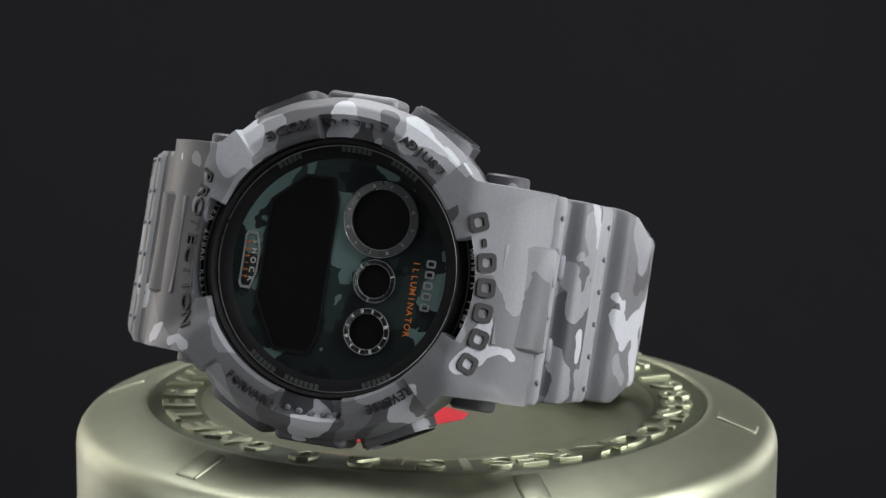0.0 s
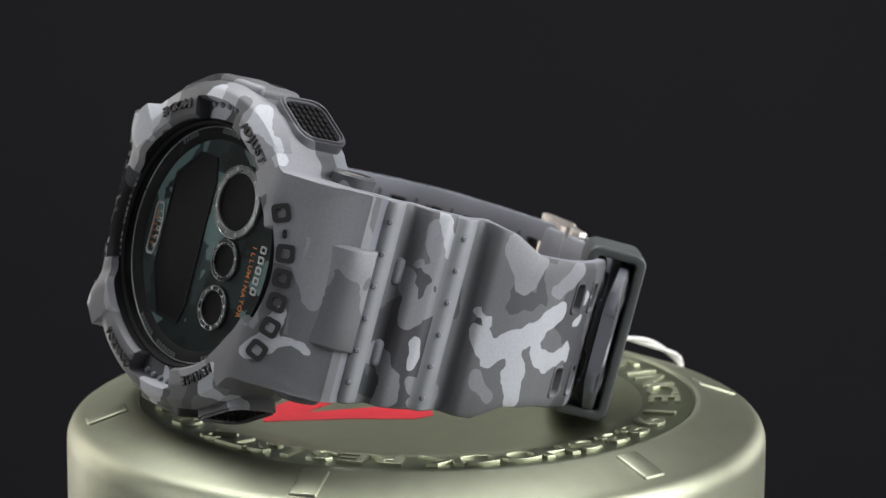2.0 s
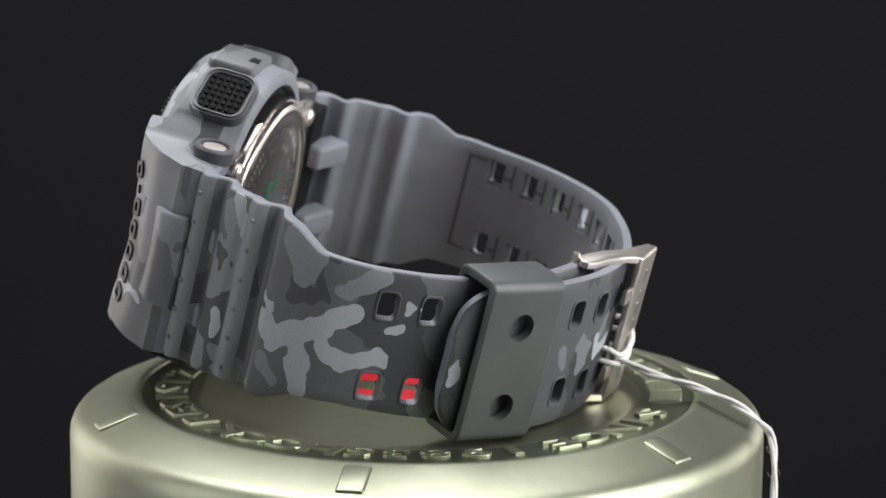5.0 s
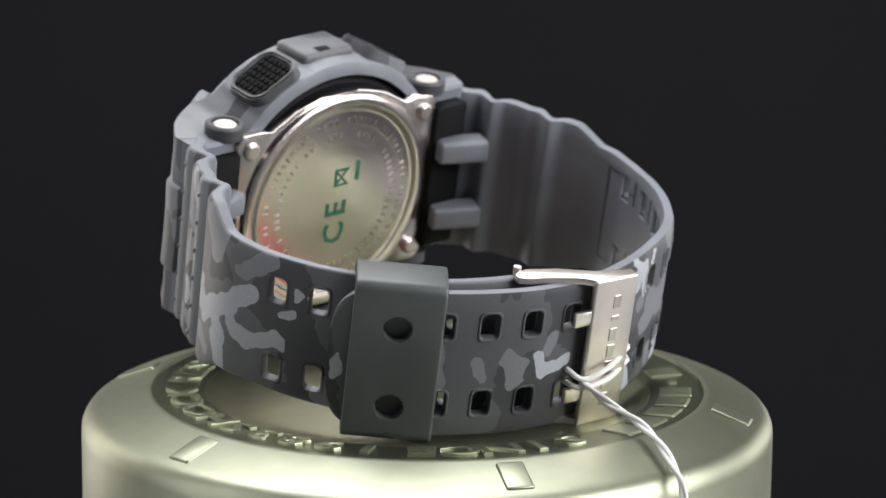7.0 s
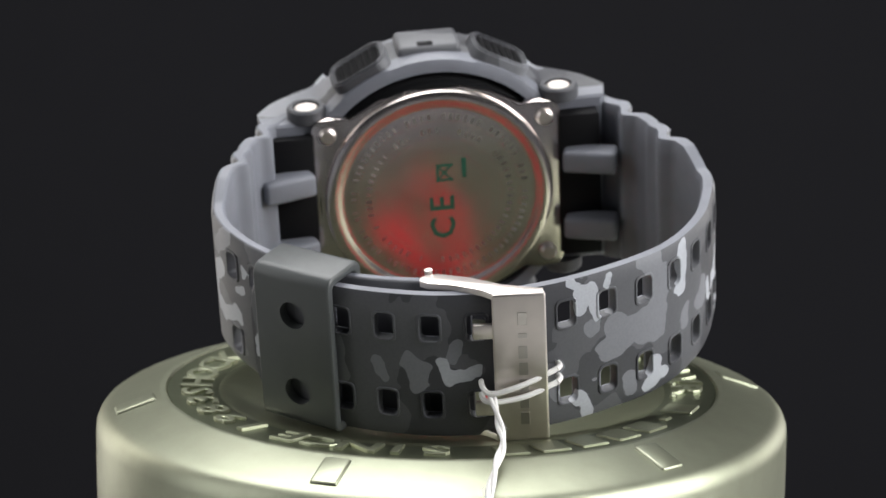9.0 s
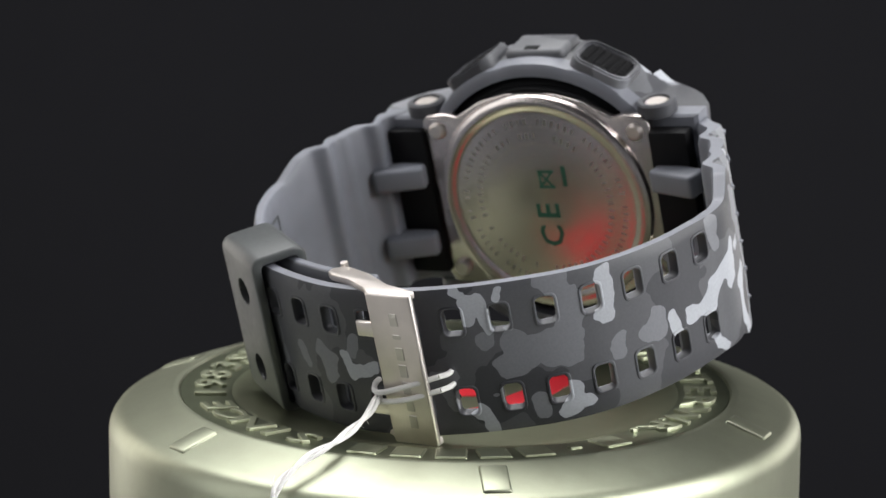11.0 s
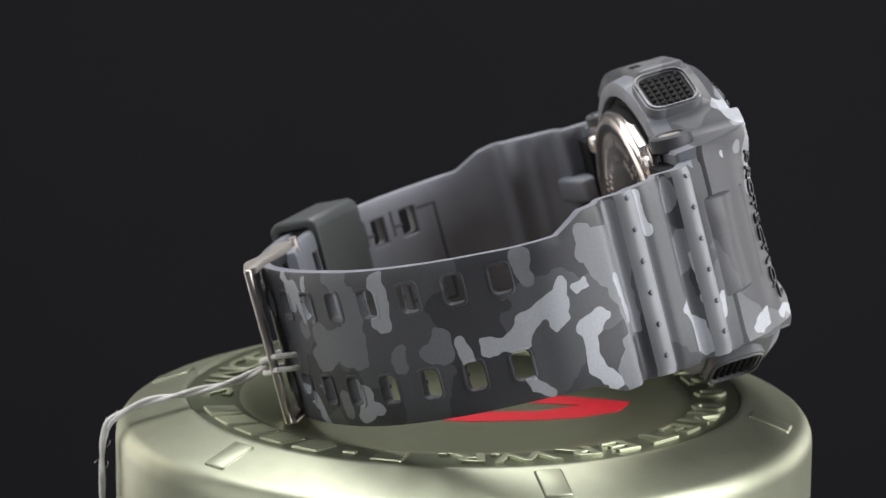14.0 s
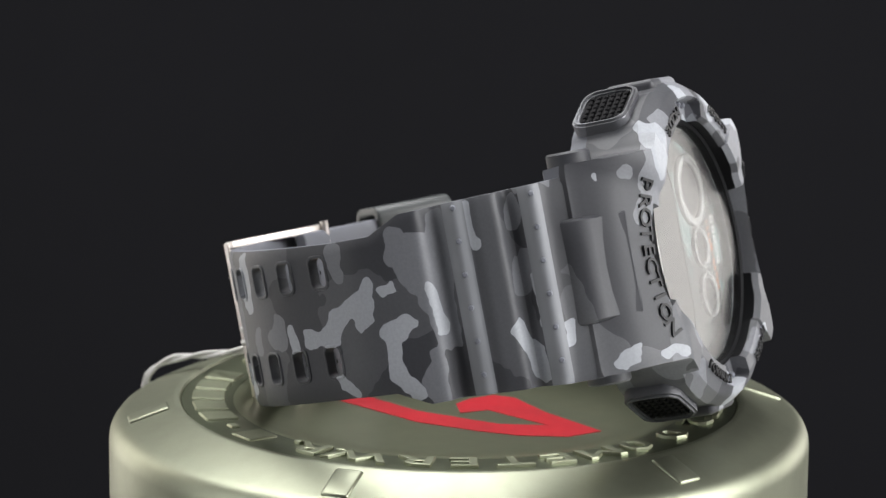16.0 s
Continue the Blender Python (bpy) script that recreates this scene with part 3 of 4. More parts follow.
def make_case(watch):
    body = lathe([(0, 8.2), (20.6, 8.2), (20.7, 7), (20.9, 1.8), (20.5, 0.9), (19.6, 0.2), (19.3, -1.2), (0, -1.2)], 96)
    body.transform(DEEP)
    case = part("case", scaled(body), BLACK, watch, "black resin inner case")
    ring = lathe([(17.3, 8.1), (17.3, 10.6), (17.7, 10.9), (18.1, 10.6), (18.5, 10.0), (20.0, 9.4), (20.6, 8.1)], 128)
    ring.transform(DEEP)
    part("glass_ring", scaled(ring), BLACK, case, "black ring round the glass")
    for r, h in ((18.9, 9.95), (19.7, 9.6)):
        bm = lathe([(r - 0.12, h), (r, h + 0.12), (r + 0.12, h), (r, h - 0.2)], 128, True)
        bm.transform(DEEP)
        part("ring_line", scaled(bm), DARKGREY, case)
    plate = lathe([(0, 8.6), (17.2, 8.6), (17.2, 8.25), (0, 8.25)], 96)
    plate.transform(DEEP)
    face = part("dial", scaled(plate), TEAL, watch, "dark green camouflage dial")
    flange = lathe([(15.3, 8.61), (15.5, 8.85), (16.5, 9.3), (17.2, 9.4), (17.2, 8.61)], 128, True)
    flange.transform(DEEP)
    flange = part("flange", scaled(flange), BLACK, face, "black flange round the dial")
    rows = []
    for c0, n in ((-62, 6), (62, 6), (-122, 5), (122, 6), (100, 7), (-88, 6)):
        for k in range(n):
            rows.append((0.55, 0.75, 0.06, dial(c0 + (k - n / 2) * 2.6, 16.55, 9.36)))
    tagged(part("flange_marks", scaled(bars(rows)), DARKGREY, flange), kind="stuff")
    line = lathe([(16.95, 9.4), (17.05, 9.45), (17.15, 9.4)], 128)
    line.transform(DEEP)
    part("flange_line", scaled(line), DIALMETAL, flange)
    # display: tall dark window with cut corners
    win = [(-12.0, -2.6), (-12.0, -6.4), (-8.0, -10.8), (5.6, -10.8), (12.0, -7.4), (12.0, -2.6), (9.0, -1.6), (-9.0, -1.6)]
    part("display", on_face(prism(win, 8.6, 8.72)), LCD, face, "black display window")
    c = Vector((0, -6.2))
    big = [((x - c.x) * 1.035 + c.x, (y - c.y) * 1.07 + c.y) for x, y in win]
    part("display_frame", on_face(ring_of(big, win, 8.6, 8.85)), BLACK, face, "dark frame round the display")
    for rt, up, r, w, m, n in ((-7.6, 5.1, 5.3, 1.15, DIALMETAL, 12), (0.9, 5.5, 3.0, 0.7, DIALDARK, 3), (7.9, 5.5, 3.25, 0.8, DIALDARK, 12)):
        bm = lathe([(0, 0.14), (r - w, 0.14), (r - w, 0.02), (0, 0.02)], 48)
        part("counter_window", on_face(bm, 8.6, rt, up), LCD, face, "round black counter window")
        bm = lathe([(r - w, 0.02), (r - w, 0.55), (r - w + 0.15, 0.7), (r - 0.2, 0.6), (r, 0.3), (r, 0.02)], 64, True)
        ring = part("counter_ring", on_face(bm, 8.6, rt, up), m, face, "grey metal counter ring" if m is DIALMETAL else "dark counter ring")
        rows = []
        for k in range(n):
            rows.append((0.42 if n == 12 and k % 3 == 0 else 0.22, 0.5, 0.1, DEEP @ pose(rt, up, 8.6 + 0.68) @ pose(0, 0, 0, 0, 0, 360 * k / n + 20) @ pose(0, r - w / 2, 0)))
        part("counter_marks", scaled(bars(rows)), SILVER if m is DIALMETAL else WHITE, ring)
        for q in (r - w + 0.08, r - 0.06):
            bm = lathe([(q - 0.07, 0.58), (q, 0.74), (q + 0.07, 0.58)], 64)
            part("counter_edge", on_face(bm, 8.6, rt, up), SILVER, ring, "thin bright edge")
    # orange word and maker's bars
    items = [(ch, DEEP @ pose(-2.4 + 0.98 * k, 10.9 - 0.35, 8.66)) for k, ch in enumerate("ILLUMINATOR")]
    part("word", scaled(joined_letters(items, 1.25, 0.08)), ORANGE, face, "orange printed word")
    part("brand_mark", scaled(frames([(1.1, 1.35, 0.1, DEEP @ pose(-2.6 + 1.5 * k, 13.0, 8.66)) for k in range(5)], 0.5)), SILVER, face, "silver maker's mark")
    badge = [(x, 0.72 * y) for x, y in [(-4.0, -1.2), (-3.4, -1.7), (3.4, -1.7), (4.0, -1.2), (4.0, 0.7), (1.6, 1.7), (-1.6, 1.7), (-4.0, 0.7)]]
    small = [(x * 0.9, y * 0.8) for x, y in badge]
    part("badge", on_face(ring_of(badge, small, 8.61, 8.8), 0, 0.6, -12.7), SILVER, face, "silver framed badge")
    items = [(ch, DEEP @ pose(0.6 - 2.6 + 1.3 * k, -12.7, 8.66)) for k, ch in enumerate("SHOCK")]
    part("word", scaled(joined_letters(items, 1.15, 0.08)), WHITE, face, "pale printed word")
    items = [(ch, DEEP @ pose(0.6 - 2.4 + 0.95 * k, -13.55, 8.66)) for k, ch in enumerate("RESIST")]
    part("word", scaled(joined_letters(items, 0.85, 0.08)), ORANGE, face, "orange printed word")
    def rim(word, c0, c1, r, tops, size):
        items = []
        for k, ch in enumerate(word):
            if ch != " ":
                items.append((ch, dial(c0 + (c1 - c0) * k / (len(word) - 1), r, 9.72, tops) @ pose(0, -size * 0.35, 0)))
        part("word", scaled(joined_letters(items, size, 0.08)), WHITE, case, "pale printed word")
    rim("WORLD TIME", -15, 15, 19.3, True, 1.3)
    rim("WATER 20BAR RESIST", -156, -204, 19.3, False, 1.2)
    glass = lathe([(0, 10.5), (16.9, 10.5), (17.25, 10.2), (17.25, 9.5), (0, 9.5)], 96)
    glass.transform(DEEP)
    g = part("glass", scaled(glass), GLASS, watch, "clear flat watch glass")
    g.visible_shadow = False
    return case


def make_back(watch):
    z0 = 0.6
    out = Matrix(((1, 0, 0, X0), (0, 0, 1, 1.4), (0, 1, 0, z0), (0, 0, 0, 1)))
    pts = []
    for sx, sz in ((1, 1), (-1, 1), (-1, -1), (1, -1)):
        run = [(19.9, 2.0), (19.9, 8.0), (20.0, 11.0), (19.9, 13.4), (18.9, 14.6), (15.6, 14.8), (13.6, 14.4), (9.0, 17.0), (4.0, 18.4)]
        pts += [(sx * x, sz * z) for x, z in (run if sx * sz > 0 else run[::-1])]
    bm = prism(pts, -0.4, 0.9, 0.25)
    bm.transform(out)
    back = part("case_back", scaled(bm), BACKSTEEL, watch, "polished steel case back")
    disc = lathe([(18.3, -3.2), (18.5, -2.8), (18.5, 1.0), (18.2, 1.6), (17.5, 1.95), (16.6, 1.95), (16.0, 1.6), (15.7, 1.45), (15.2, 1.5), (0, 1.5), (0, -3.2)], 96)
    disc.transform(out)
    part("back_plate", scaled(disc), BACKSTEEL, back, "polished round steel plate")
    for r in (13.2, 10.2, 8.0):
        bm = lathe([(r - 0.12, 1.49), (r, 1.525), (r + 0.12, 1.49)], 72)
        bm.transform(out)
        part("engraved_ring", scaled(bm), BACKSTEEL, back)
    # worn engraving round the plate, too fine to read
    for r, n, h in ((13.9, 74, 0.9), (11.5, 60, 0.9)):
        rng = random.Random(int(r * 10))
        rows = [(rng.uniform(0.2, 0.5), h, 0.05, out @ pose(0, 0, 0, 0, 0, 360 * k / n) @ pose(0, r, 1.52)) for k in range(n) if rng.random() > 0.16]
        part("engraving", scaled(bars(rows)), ETCH, back, "dark engraved lines")
    for sx in (1, -1):
        for sz in (1, -1):
            bm = lathe([(0, 1.7), (1.0, 1.7), (1.4, 1.3), (1.45, 0.8), (0, 0.8)], 20)
            bm.transform(out @ pose(sx * 17.4, sz * 12.0, 0))
            part("screw", scaled(bm), STEEL, back)
    # approval mark and lines, read towards nine o'clock
    upright = Matrix(((0, 1, 0, 0), (0, 0, 1, 0), (1, 0, 0, 0), (0, 0, 0, 1)))
    items = [(ch, Matrix.Translation((-0.8, 2.94, z)) @ upright) for ch, z in (("C", -5.2), ("E", -0.9))]
    part("approval_mark", scaled(joined_letters(items, 5.6, 0.08)), GREEN, back, "green printed approval mark")
    rows = [(0.75, 0.08, 3.4, Matrix.Translation((-2.7, 2.94, 5.2))), (0.4, 0.08, 3.0, Matrix.Translation((1.6, 2.94, 4.6))), (2.6, 0.08, 0.4, Matrix.Translation((0.4, 2.94, 3.3))), (2.6, 0.08, 0.4, Matrix.Translation((0.4, 2.94, 5.9)))]
    rows += [(0.3, 0.08, 4.0, Matrix.Translation((0.5, 2.945, 4.6)) @ pose(0, 0, 0, 0, tilt, 0)) for tilt in (42, -42)]
    part("back_bar", scaled(bars(rows)), GREEN, back, "green printed bars")
    return back


def make_buttons(watch):
    for clock in (-62, -118, 62, 118):
        # frame: right along the rim, up along the thickness, out of the side
        side = FACE @ pose(0, 0, 0, 0, 0, -clock) @ Matrix(((-1, 0, 0, 0), (0, 0, 1, 24.2), (0, 1, 0, 3.0), (0, 0, 0, 1)))
        bm = ring_of(rounded(10.0, 8.6, 2.4), rounded(8.2, 6.8, 1.8), -1.8, 0.6)
        bmesh.ops.recalc_face_normals(bm, faces=bm.faces)
        bmesh.ops.bevel(bm, geom=[e for e in bm.edges if e.calc_face_angle(0) > 1.2 and all(v.co.z > 0.4 for v in e.verts)], offset=0.35, segments=2, affect="EDGES")
        bm.transform(side)
        guard = part("button_guard", scaled(bm), CAMO, watch, "camouflage resin button guard")
        bm = prism(rounded(8.1, 6.7, 1.7), -1.0, 0.0)
        bm.transform(side)
        button = part("button", scaled(bm), BLACK, watch, "black ribbed push button")
        rows = [(0.9, 0.62, 0.5, side @ pose(-3.1 + 1.24 * i, -2.6 + 1.04 * j, 0.1, 12, 0, 0)) for i in range(6) for j in range(6)]
        part("grip_ribs", scaled(bars(rows)), BLACK, button, "black ribs")
    for sx in (21.0, -19.6):
        for sz in (1, -1):
            at = Matrix.Translation((sx + 0.7, -1.0, Z0 + sz * 14.2)) @ pose(0, 0, 0, 0 if sz > 0 else 180)
            bm = lathe([(0, 0), (3.1, 0), (3.1, 1.9), (2.8, 2.2), (2.2, 2.2), (2.1, 1.7), (0, 1.7)], 28)
            bm.transform(at)
            boss = part("screw_boss", scaled(bm), CAMO, watch)
            bm = lathe([(0, 2.0), (1.7, 2.0), (2.0, 1.75), (2.0, 1.5), (0, 1.5)], 20)
            bm.transform(at)
            part("screw", scaled(bm), STEEL, boss)


def strap_mesh(points, width, holes, relief, thick, ribs, step=0.5):
    """A strap swept along its outer line, with pairs of square holes. width, relief and thick run over the length."""
    line, s = glide(points, step)
    extra = [h + d for h in holes for d in (-1.55, 1.55)]
    keep = [v for v in s if all(abs(v - e) > 0.3 for e in extra)]
    grid = np.array(sorted([*keep, *extra]))
    xs, ys = np.interp(grid, s, line[:, 0]), np.interp(grid, s, line[:, 1])
    bm = bmesh.new()
    O, I = [], []
    for k, v in enumerate(grid):
        a, b = max(k - 1, 0), min(k + 1, len(grid) - 1)
        d = Vector((xs[b] - xs[a], ys[b] - ys[a])).normalized()
        n = Vector((d.y, -d.x))
        if n.dot(Vector((xs[k], ys[k] - 25))) < 0:
            n = -n
        lo, hi = width(v)
        z = [lo, lo + 1.0, max(-8.1, lo + 1.3), -3.8, 0.3, 4.4, min(8.7, hi - 1.3), hi - 1.0, hi]
        ro = relief(v)
        ri = thick(v) - 0.75 * ro
        row, inn = [], []
        for j, zz in enumerate(z):
            drop = 0.35 if j in (0, 8) else 0.0
            row.append(bm.verts.new((xs[k] + n.x * (ro - drop), ys[k] + n.y * (ro - drop), zz)))
            inn.append(bm.verts.new((xs[k] - n.x * (ri - drop), ys[k] - n.y * (ri - drop), zz)))
        O.append(row), I.append(inn)
    def hole(k, j):
        return j in (2, 5) and 0 <= k < len(grid) - 1 and any(abs((grid[k] + grid[k + 1]) / 2 - h) < 1.55 for h in holes)
    K, J = len(grid) - 1, 8
    def solid(k, j):
        return 0 <= k < K and 0 <= j < J and not hole(k, j)
    for k in range(K):
        for j in range(J):
            if not solid(k, j):
                continue
            f = bm.faces.new((O[k][j], O[k + 1][j], O[k + 1][j + 1], O[k][j + 1]))
            f.material_index = 2 if any(abs((grid[k] + grid[k + 1]) / 2 - r) < 1.5 for r in ribs) else 0
            bm.faces.new((I[k][j], I[k][j + 1], I[k + 1][j + 1], I[k + 1][j])).material_index = 1
            for ok, (p, q) in ((solid(k - 1, j), ((k, j), (k, j + 1))), (solid(k + 1, j), ((k + 1, j), (k + 1, j + 1))),
                               (solid(k, j - 1), ((k, j), (k + 1, j))), (solid(k, j + 1), ((k, j + 1), (k + 1, j + 1)))):
                if not ok:
                    bm.faces.new((O[p[0]][p[1]], O[q[0]][q[1]], I[q[0]][q[1]], I[p[0]][p[1]])).material_index = 1
    return bm, line, s


def along(line, s, v):
    """Place, direction and outward normal on a strap line."""
    x, y = np.interp(v, s, line[:, 0]), np.interp(v, s, line[:, 1])
    x2, y2 = np.interp(v + 0.3, s, line[:, 0]), np.interp(v + 0.3, s, line[:, 1])
    d = Vector((x2 - x, y2 - y)).normalized()
    n = Vector((d.y, -d.x))
    if n.dot(Vector((x, y - 25))) < 0:
        n = -n
    return Vector((x, y)), d, n


def nearest(line, s, x, y):
    return float(s[np.argmin((line[:, 0] - x) ** 2 + (line[:, 1] - y) ** 2)])


SHORT = [(25.5, -3.5), (28.9, 0.6), (31.6, 5.2), (34.0, 10.4), (36.6, 16.5), (38.2, 23.5), (37.7, 28.5), (36.0, 33.0), (32.9, 38.4), (28.0, 44.2), (21.5, 49.3), (14.5, 52.6), (7.0, 54.8), (3.0, 55.4)]
LONG = [(-25.8, -3.5), (-29.1, 0.6), (-31.6, 5.2), (-34.0, 10.4), (-36.6, 16.5), (-38.6, 24.0), (-38.2, 28.4), (-37.2, 32.0), (-35.2, 37.8), (-32.0, 43.6), (-27.8, 48.8), (-22.8, 52.7),
        (-17.0, 55.6), (-10.8, 57.9), (-4.0, 59.4), (2.5, 59.6), (9.4, 58.6), (16.1, 56.2), (22.0, 53.2), (27.0, 49.6), (32.0, 45.3), (34.2, 42.6)]


def strap_relief(base):
    def f(v):
        v = v - base
        h = 0.9 * math.exp(-((v - 0.2) / 1.3) ** 2) - 1.5 * math.exp(-((v - 3.3) / 1.2) ** 2) + 0.5 * smooth01(v, 4, 5.5) * smooth01(-v, -9.5, -8.0)
        h += 0.5 * math.exp(-((v - 10.9) / 1.1) ** 2) - 1.5 * math.exp(-((v - 13.8) / 1.3) ** 2) + 0.5 * smooth01(v, 14.6, 16.4) * smooth01(-v, -30, -20)
        return h
    return f


def make_straps(watch):
    out = []
    for name, pts, label in (("buckle_strap", SHORT, "camouflage resin strap with square holes"), ("hole_strap", LONG, "camouflage resin strap with two rows of square holes")):
        line, s = glide(pts, 0.8)
        base = nearest(line, s, *((28.9, 0.6) if pts is SHORT else (-29.1, 0.6)))
        total = s[-1]
        if pts is SHORT:
            holes = [nearest(line, s, 36.2, 32.3), nearest(line, s, 32.9, 38.4)]
            holes += [holes[1] + 6.7 * k for k in (1, 2, 3)]
        else:
            h0 = nearest(line, s, -37.4, 31.5)
            holes = [h0 + 6.72 * k for k in range(12)]
        def width(v, base=base, total=total, tip=pts is LONG):
            v2 = v - base
            at = [-4, 0, 11, 14.5, 18.5, 23, 30, 60, 90]
            if tip:
                hi = np.interp(v2, at, [13.4, 13.2, 12.9, 12.7, 12.6, 10.3, 10.3, 11.6, 11.8])
                lo = np.interp(v2, at, [-14.6, -14.4, -13.8, -13.7, -13.7, -11.5, -11.3, -11.3, -11.3])
            else:
                hi = np.interp(v2, at, [15, 15, 14.9, 15.1, 14.3, 12.0, 11.8, 11.8, 11.8])
                lo = np.interp(v2, at, [-14.4, -14.3, -13.0, -12.7, -12.6, -10.2, -9.7, -11.3, -11.5])
            half, c = (hi - lo) / 2, (hi + lo) / 2
            if tip and total - v < 7:
                half = min(half, 5.2 + math.sqrt(max(0, 36 - (6 - max(0, total - v)) ** 2)) if total - v < 6 else half)
            return c - half, c + half
        thick = lambda v, base=base: float(np.interp(v - base, [-4, 0, 4, 14, 24, 40], [2.6, 2.6, 2.4, 2.6, 2.2, 2.0]))
        bm, line, s = strap_mesh(pts, width, holes, strap_relief(base), thick, (base + 0.2, base + 10.9))
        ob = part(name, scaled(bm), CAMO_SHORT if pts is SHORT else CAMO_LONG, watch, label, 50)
        ob.data.materials.append(GREY)
        ob.data.materials.append(RIB)
        mod = ob.modifiers.new("edges", "BEVEL")
        mod.width, mod.segments, mod.limit_method, mod.angle_limit = 0.0004, 2, "ANGLE", radians(50)
        # raised rims round the holes
        rule = strap_relief(base)
        for h in holes:
            at, d, n = along(line, s, h)
            for z in (6.55, -5.95):
                rim = ring_of(rounded(3.6, 4.95, 1.0, 4), rounded(2.75, 4.05, 0.8, 4), -1.5, 0.16)
                bmesh.ops.recalc_face_normals(rim, faces=rim.faces)
                lip = [e for e in rim.edges if e.calc_face_angle(0) > 1.2 and all(v.co.z > 0 for v in e.verts)]
                bmesh.ops.bevel(rim, geom=lip, offset=0.2, segments=2, profile=0.5, affect="EDGES")
                rim.transform(framed(at + n * rule(h), d, n, z))
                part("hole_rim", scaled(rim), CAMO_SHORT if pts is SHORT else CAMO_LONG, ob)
        # studs on the two ribs
        relief = strap_relief(base)
        for v in (base + 0.2, base + 10.9):
            at, d, n = along(line, s, v)
            for k in range(6):
                bm = lathe([(0, 0.3), (0.28, 0.25), (0.42, 0.0), (0.42, -0.3), (0, -0.3)], 10)
                z = 12.0 - 4.6 * k
                m = Matrix(((d.x, 0, n.x, at.x + n.x * relief(v)), (d.y, 0, n.y, at.y + n.y * relief(v)), (0, 1, 0, z), (0, 0, 0, 1)))
                bm.transform(m)
                part("stud", scaled(bm), GREY, ob)
        # flat dark strips on the inner face: shade of its grooves put in as colour
        for h in (holes[:3] if pts is SHORT else holes[:9]):
            for z in (6.5, -6.0):
                for dv, w, hh, dz in ((3.35, 0.45, 4.2, 0.6), (2.4, 1.9, 0.5, 0.0)):
                    at, d, n = along(line, s, h + dv)
                    inn = thick(h + dv) - 0.75 * relief(h + dv) + 0.02
                    b = rbox(w, hh, 0.12, 0)
                    b.transform(framed(at - n * inn, d, n, z + dz))
                    part("groove_shade", scaled(b), DARKGREY, ob)
        for dv, w, hh, dz in ((-5.6, 0.45, 16.2, 0.3), (-3.9, 3.4, 0.45, 8.2), (-3.9, 3.4, 0.45, -7.6)):
            at, d, n = along(line, s, holes[0] + dv)
            inn = thick(holes[0] + dv) - 0.75 * relief(holes[0] + dv) + 0.02
            b = rbox(w, hh, 0.12, 0)
            b.transform(framed(at - n * inn, d, n, dz))
            part("groove_shade", scaled(b), DARKGREY, ob)
        out.append((ob, line, s))
    return out


def framed(at, d, n, z=0.0):
    """A matrix with x along the strap, y up along the width, z outwards."""
    return Matrix(((d.x, 0, n.x, at.x), (d.y, 0, n.y, at.y), (0, 1, 0, z), (0, 0, 0, 1)))


def make_keeper(watch, line, s):
    at, d, n = along(line, s, nearest(line, s, 27.3, 49.4))
    m = framed(at, d, n, 1.0)
    L, H, D = 13.2, 25.4, 8.8
    # sleeve: a rounded loop along the strap, with two round openings through its front
    bm = ring_of(rounded(H, D, 1.8, 6), rounded(H - 3.0, D - 3.0, 0.6, 6), -L / 2, L / 2)
    bmesh.ops.recalc_face_normals(bm, faces=bm.faces)
    ends = [e for e in bm.edges if all(abs(abs(v.co.z) - L / 2) < 1e-6 for v in e.verts) and e.calc_face_angle(0) > 1.2]
    bmesh.ops.bevel(bm, geom=ends, offset=0.45, segments=3, profile=0.5, affect="EDGES")
    bm.transform(Matrix(((0, 0, 1, 0), (1, 0, 0, 0), (0, 1, 0, -2.5), (0, 0, 0, 1))))
    cut = bmesh.new()
    for y in (5.7, -6.9):
        c = lathe([(0, -1.4), (2.05, -1.4), (2.05, 1.5), (2.4, 3.0), (0, 3.0)], 28)
        c.transform(pose(0, y, 0))
        tmp = bpy.data.meshes.new("cut")
        c.to_mesh(tmp)
        c.free()
        cut.from_mesh(tmp)
        bpy.data.meshes.remove(tmp)
    bmesh.ops.recalc_face_normals(bm, faces=bm.faces)
    bmesh.ops.recalc_face_normals(cut, faces=cut.faces)
    pair = []
    for b in (bm, cut):
        me = bpy.data.meshes.new("sleeve")
        b.to_mesh(me)
        b.free()
        pair.append(new("sleeve", me))
    mod = pair[0].modifiers.new("openings", "BOOLEAN")
    mod.operation, mod.solver, mod.object = "DIFFERENCE", "EXACT", pair[1]
    dg = bpy.context.evaluated_depsgraph_get()
    dg.update()
    me = bpy.data.meshes.new_from_object(pair[0].evaluated_get(dg))
    for ob in pair:
        bpy.data.objects.remove(ob)
    bm = bmesh.new()
    bm.from_mesh(me)
    bpy.data.meshes.remove(me)
    bm.transform(m)
    part("keeper", scaled(bm), DARKGREY, watch, "dark grey resin strap keeper", 30)


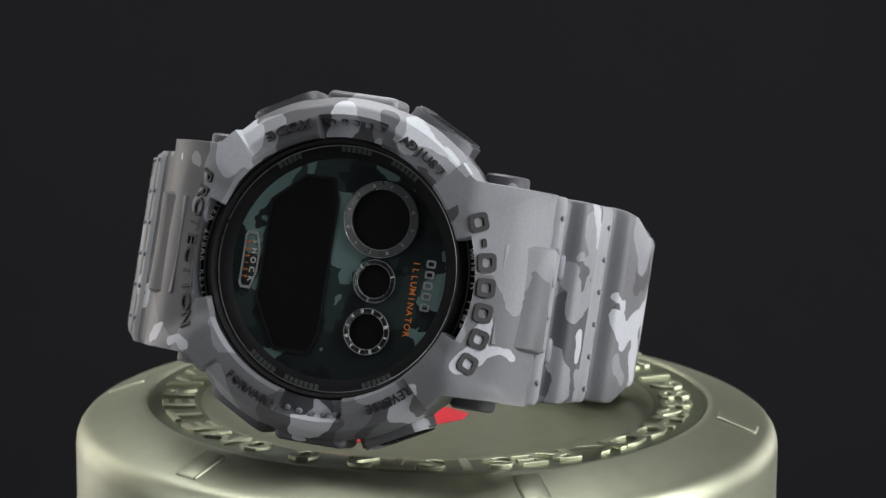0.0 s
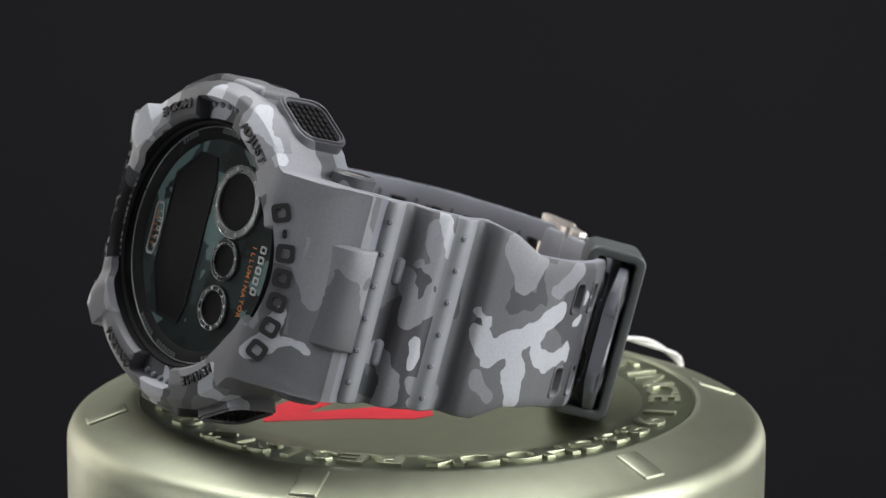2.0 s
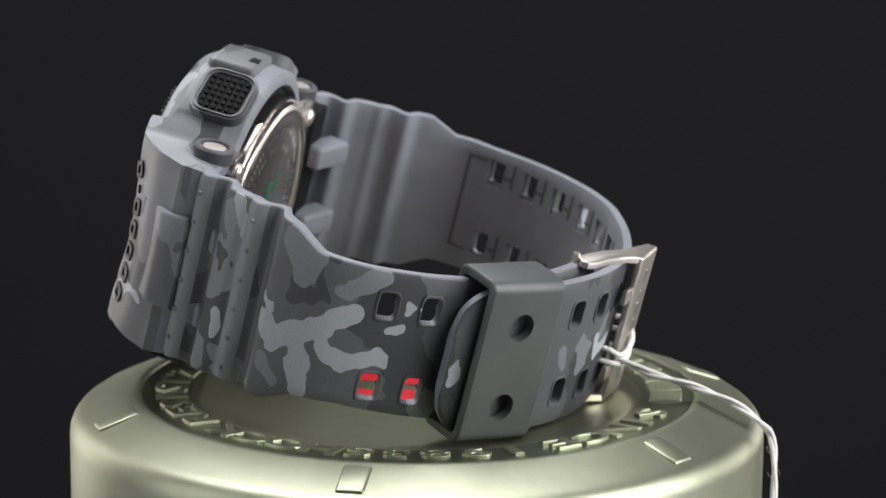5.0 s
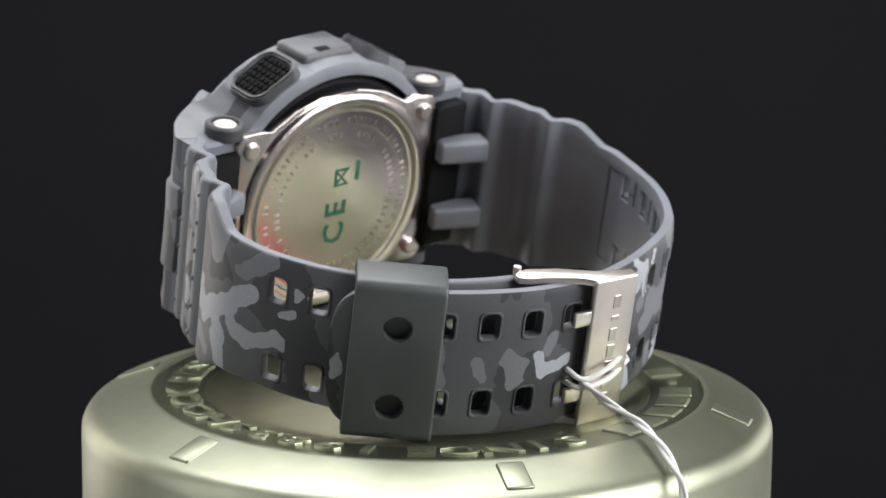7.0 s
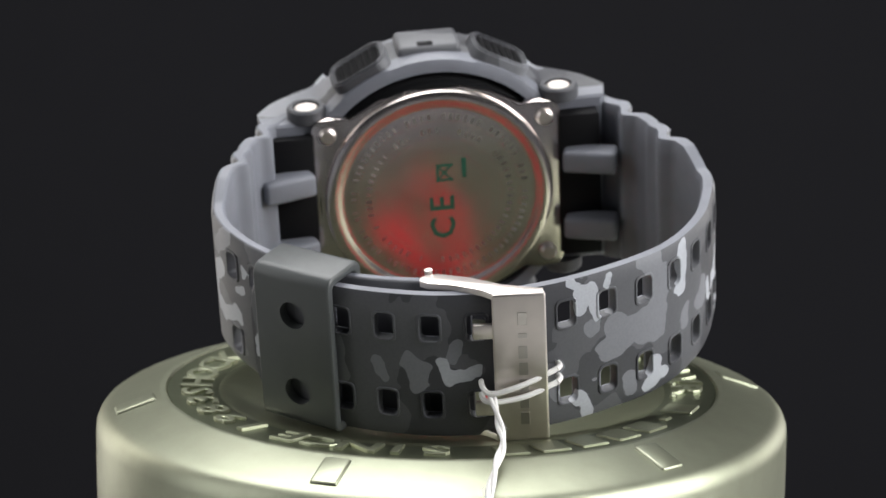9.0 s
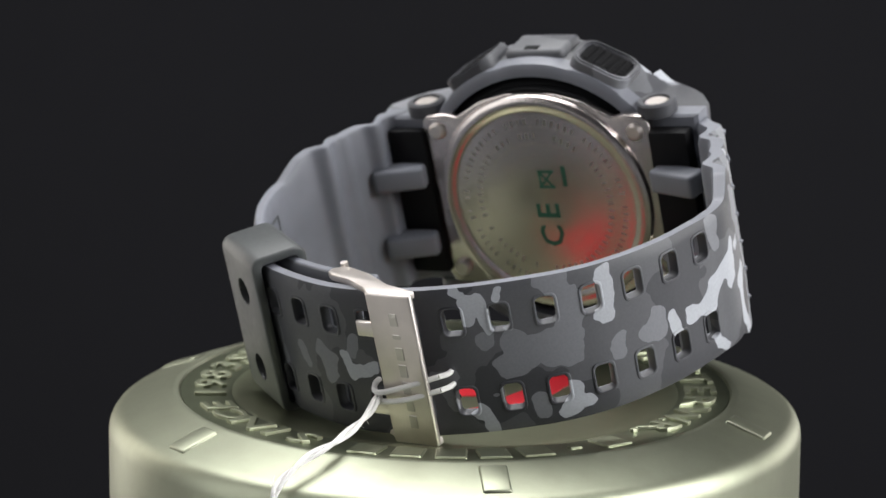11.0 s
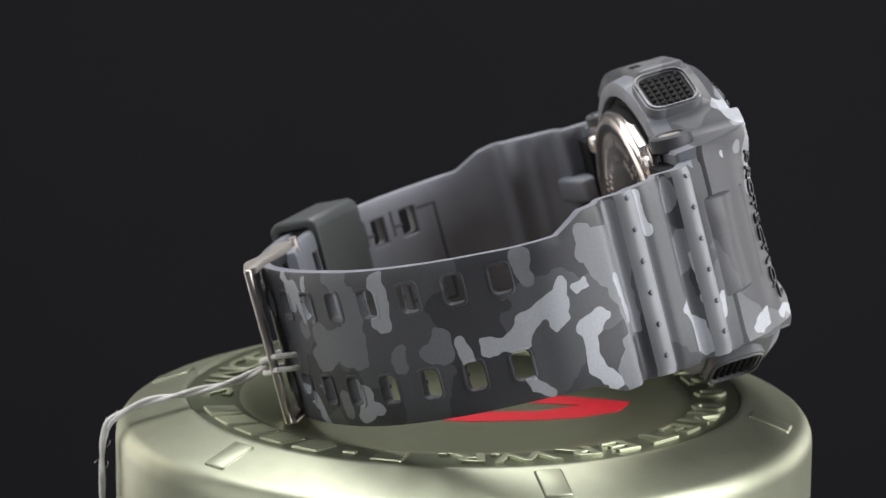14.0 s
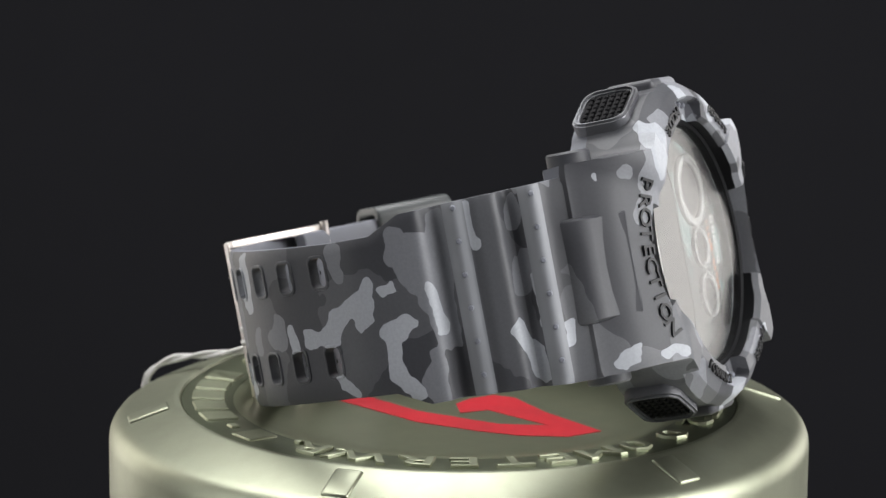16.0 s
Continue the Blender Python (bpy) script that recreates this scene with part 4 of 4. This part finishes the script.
def make_buckle(watch, line, s):
    at, d, n = along(line, s, nearest(line, s, -3.2, 59.4))
    m = framed(at, d, n, 0.7) @ pose(0, 0, 0, 0, 12, 0)
    b = rbox(7.7, 23.8, 1.1, 0.35, 3)
    b.transform(m @ pose(0, 0, 2.1))
    buckle = part("buckle", scaled(b), STEEL, watch, "brushed steel buckle")
    turned = m @ Matrix(((1, 0, 0, 0), (0, 0, 1, 0), (0, 1, 0, 0), (0, 0, 0, 1)))
    side = [(-3.6, 2.4), (3.6, 2.4), (5.2, 0.9), (9.0, -0.9), (12.8, -1.9), (13.9, -2.8), (13.9, -3.9), (12.8, -4.7), (11.2, -4.8), (7.0, -3.4), (2.0, -0.6), (-3.6, 0.9)]
    for z in (11.0, -12.0):
        arm = prism(side, z, z + 1.0, 0.25)
        arm.transform(turned)
        part("buckle_arm", scaled(arm), STEEL, buckle)
    pin = tube([(12.6, -12.4, -5.2), (12.6, 0, -5.2), (12.6, 12.4, -5.2)], 0.6, 10)
    pin.transform(m)
    part("buckle_pin", scaled(pin), STEEL, buckle)
    for y in (5.9, -6.6):
        b = rbox(3.4, 2.4, 0.9, 0.3, 2)
        b.transform(m @ pose(5.0, y, 2.0))
        part("prong", scaled(b), STEEL, buckle)
    for k in range(7):
        part("brand_bar", scaled(bars([(1.3, 2.0 if k != 1 else 0.7, 0.2, m @ pose(-0.4, 8.0 - 2.7 * k, 2.67))])), ETCH, buckle, "embossed brand mark bar")


def make_watch():
    watch = new("wristwatch")
    make_case(watch)
    make_bezel(watch)
    make_back(watch)
    make_buttons(watch)
    (a, la, sa), (b, lb, sb) = make_straps(watch)
    make_keeper(watch, lb, sb)
    make_buckle(watch, lb, sb)
    for sx in (1, -1):
        # added black block standing in for the shade in the gap behind the lugs
        bm = rbox(6.5, 5.0, 25.0, 0.4)
        bm.transform(Matrix.Translation((X0 + sx * 23.0, 0.6, 0.3)))
        part("gap_shade", scaled(bm), BLACK, watch, "added black filler for the shaded gap beside the case back")
        for z in (-6.4, 5.4):
            bm = rbox(8.6, 4.2, 3.8, 0.7, 3)
            bm.transform(Matrix.Translation((X0 + sx * 24.4, 4.5, z)) @ pose(0, 0, 0, 0, 0, sx * 18))
            part("lug", scaled(bm), GREY, watch)
    return tagged(watch, "grey camouflage digital wristwatch lying on its side on the tin", "wristwatch")


def make_string():
    # tag thread: two turns round the buckle, then over the rim of the tin
    a, b = Vector((3.3, 27.2, 6.8)), Vector((12.8, 48.0, -1.2))
    strand = [a, a + Vector((1.0, 4.4, -2.0)), Vector((6.6, 38.5, 3.1)), Vector((10.2, 44.0, 1.4)), b, Vector((13.3, 49.3, -3.6)), Vector((13.4, 49.7, -9)), Vector((13.2, 49.8, -30)), Vector((13.6, 49.6, -66))]
    line, run = glide(strand, 0.8)
    twist = []
    for turn0 in (0.0, math.pi):
        pts = []
        for q, r in zip(line, run):
            a = turn0 + r * 0.42
            pts.append(Vector(q) + 0.33 * (Vector((0.8, -0.6, 0)) * math.cos(a) + Vector((0.3, 0.4, 0.86)) * math.sin(a)))
        twist.append(pts)
    ob = part("string", scaled(tube(twist[0], 0.36, 8, 0.4)), THREAD, None)
    part("strand", scaled(tube(twist[1], 0.34, 8, 0.4)), THREAD, ob)
    rng = random.Random(4)
    for k in range(46):
        q = line[rng.randrange(4, len(line) - 1)]
        o = Vector((rng.uniform(-1, 1), rng.uniform(-1, 1), rng.uniform(-0.4, 1)))
        hair = tube([Vector(q), Vector(q) + o * 0.9, Vector(q) + o * 1.2 + Vector((rng.uniform(-0.6, 0.6), 0, rng.uniform(-0.6, 0.6)))], 0.035, 4, 0.4)
        part("fibre", scaled(hair), THREAD, ob)
    for k, z in enumerate((-4.2, -2.2)):
        loop = [(-8.2, 61.4 - k * 0.3, z + 1.6), (-3.2, 62.9, z + 0.6), (1.4, 62.6, z - 0.6 * k), (2.6, 60.6, z), (1.6, 58.2, z), (-3.0, 57.2, z + 0.5), (-8.0, 57.6, z + 1.0), (-9.0, 59.6, z + 1.4), (-8.2, 61.4 - k * 0.3, z + 1.6)]
        bm = tube(loop, 0.42, 8)
        bm.transform(Matrix.Diagonal((1000, 1000, 1000, 1)) @ WATCH @ Matrix.Diagonal((0.001, 0.001, 0.001, 1)))
        part("loop", scaled(bm), THREAD, ob)
    return tagged(ob, "white cotton tag thread tied to the buckle", "thread")


def turn(t):
    u = t / 16
    return math.degrees(-4.85549830 * u - 0.0578546 * u * (1 - u) - 0.1234543 * u * (1 - u) * (1 - 2 * u))


setting()
turntable = make_turntable()
tin = make_tin()
wristwatch = make_watch()
string = make_string()


def motions():
    times = [0.5 * k for k in range(33)]
    for thing, rest in ((turntable, Matrix()), (tin, Matrix.Translation((CENTRE[0] * MM, CENTRE[1] * MM, 0))), (wristwatch, WATCH), (string, Matrix())):
        walk(thing, [(t, pose(0, 0, 0, 0, 0, turn(t)) @ rest) for t in times])


motions()
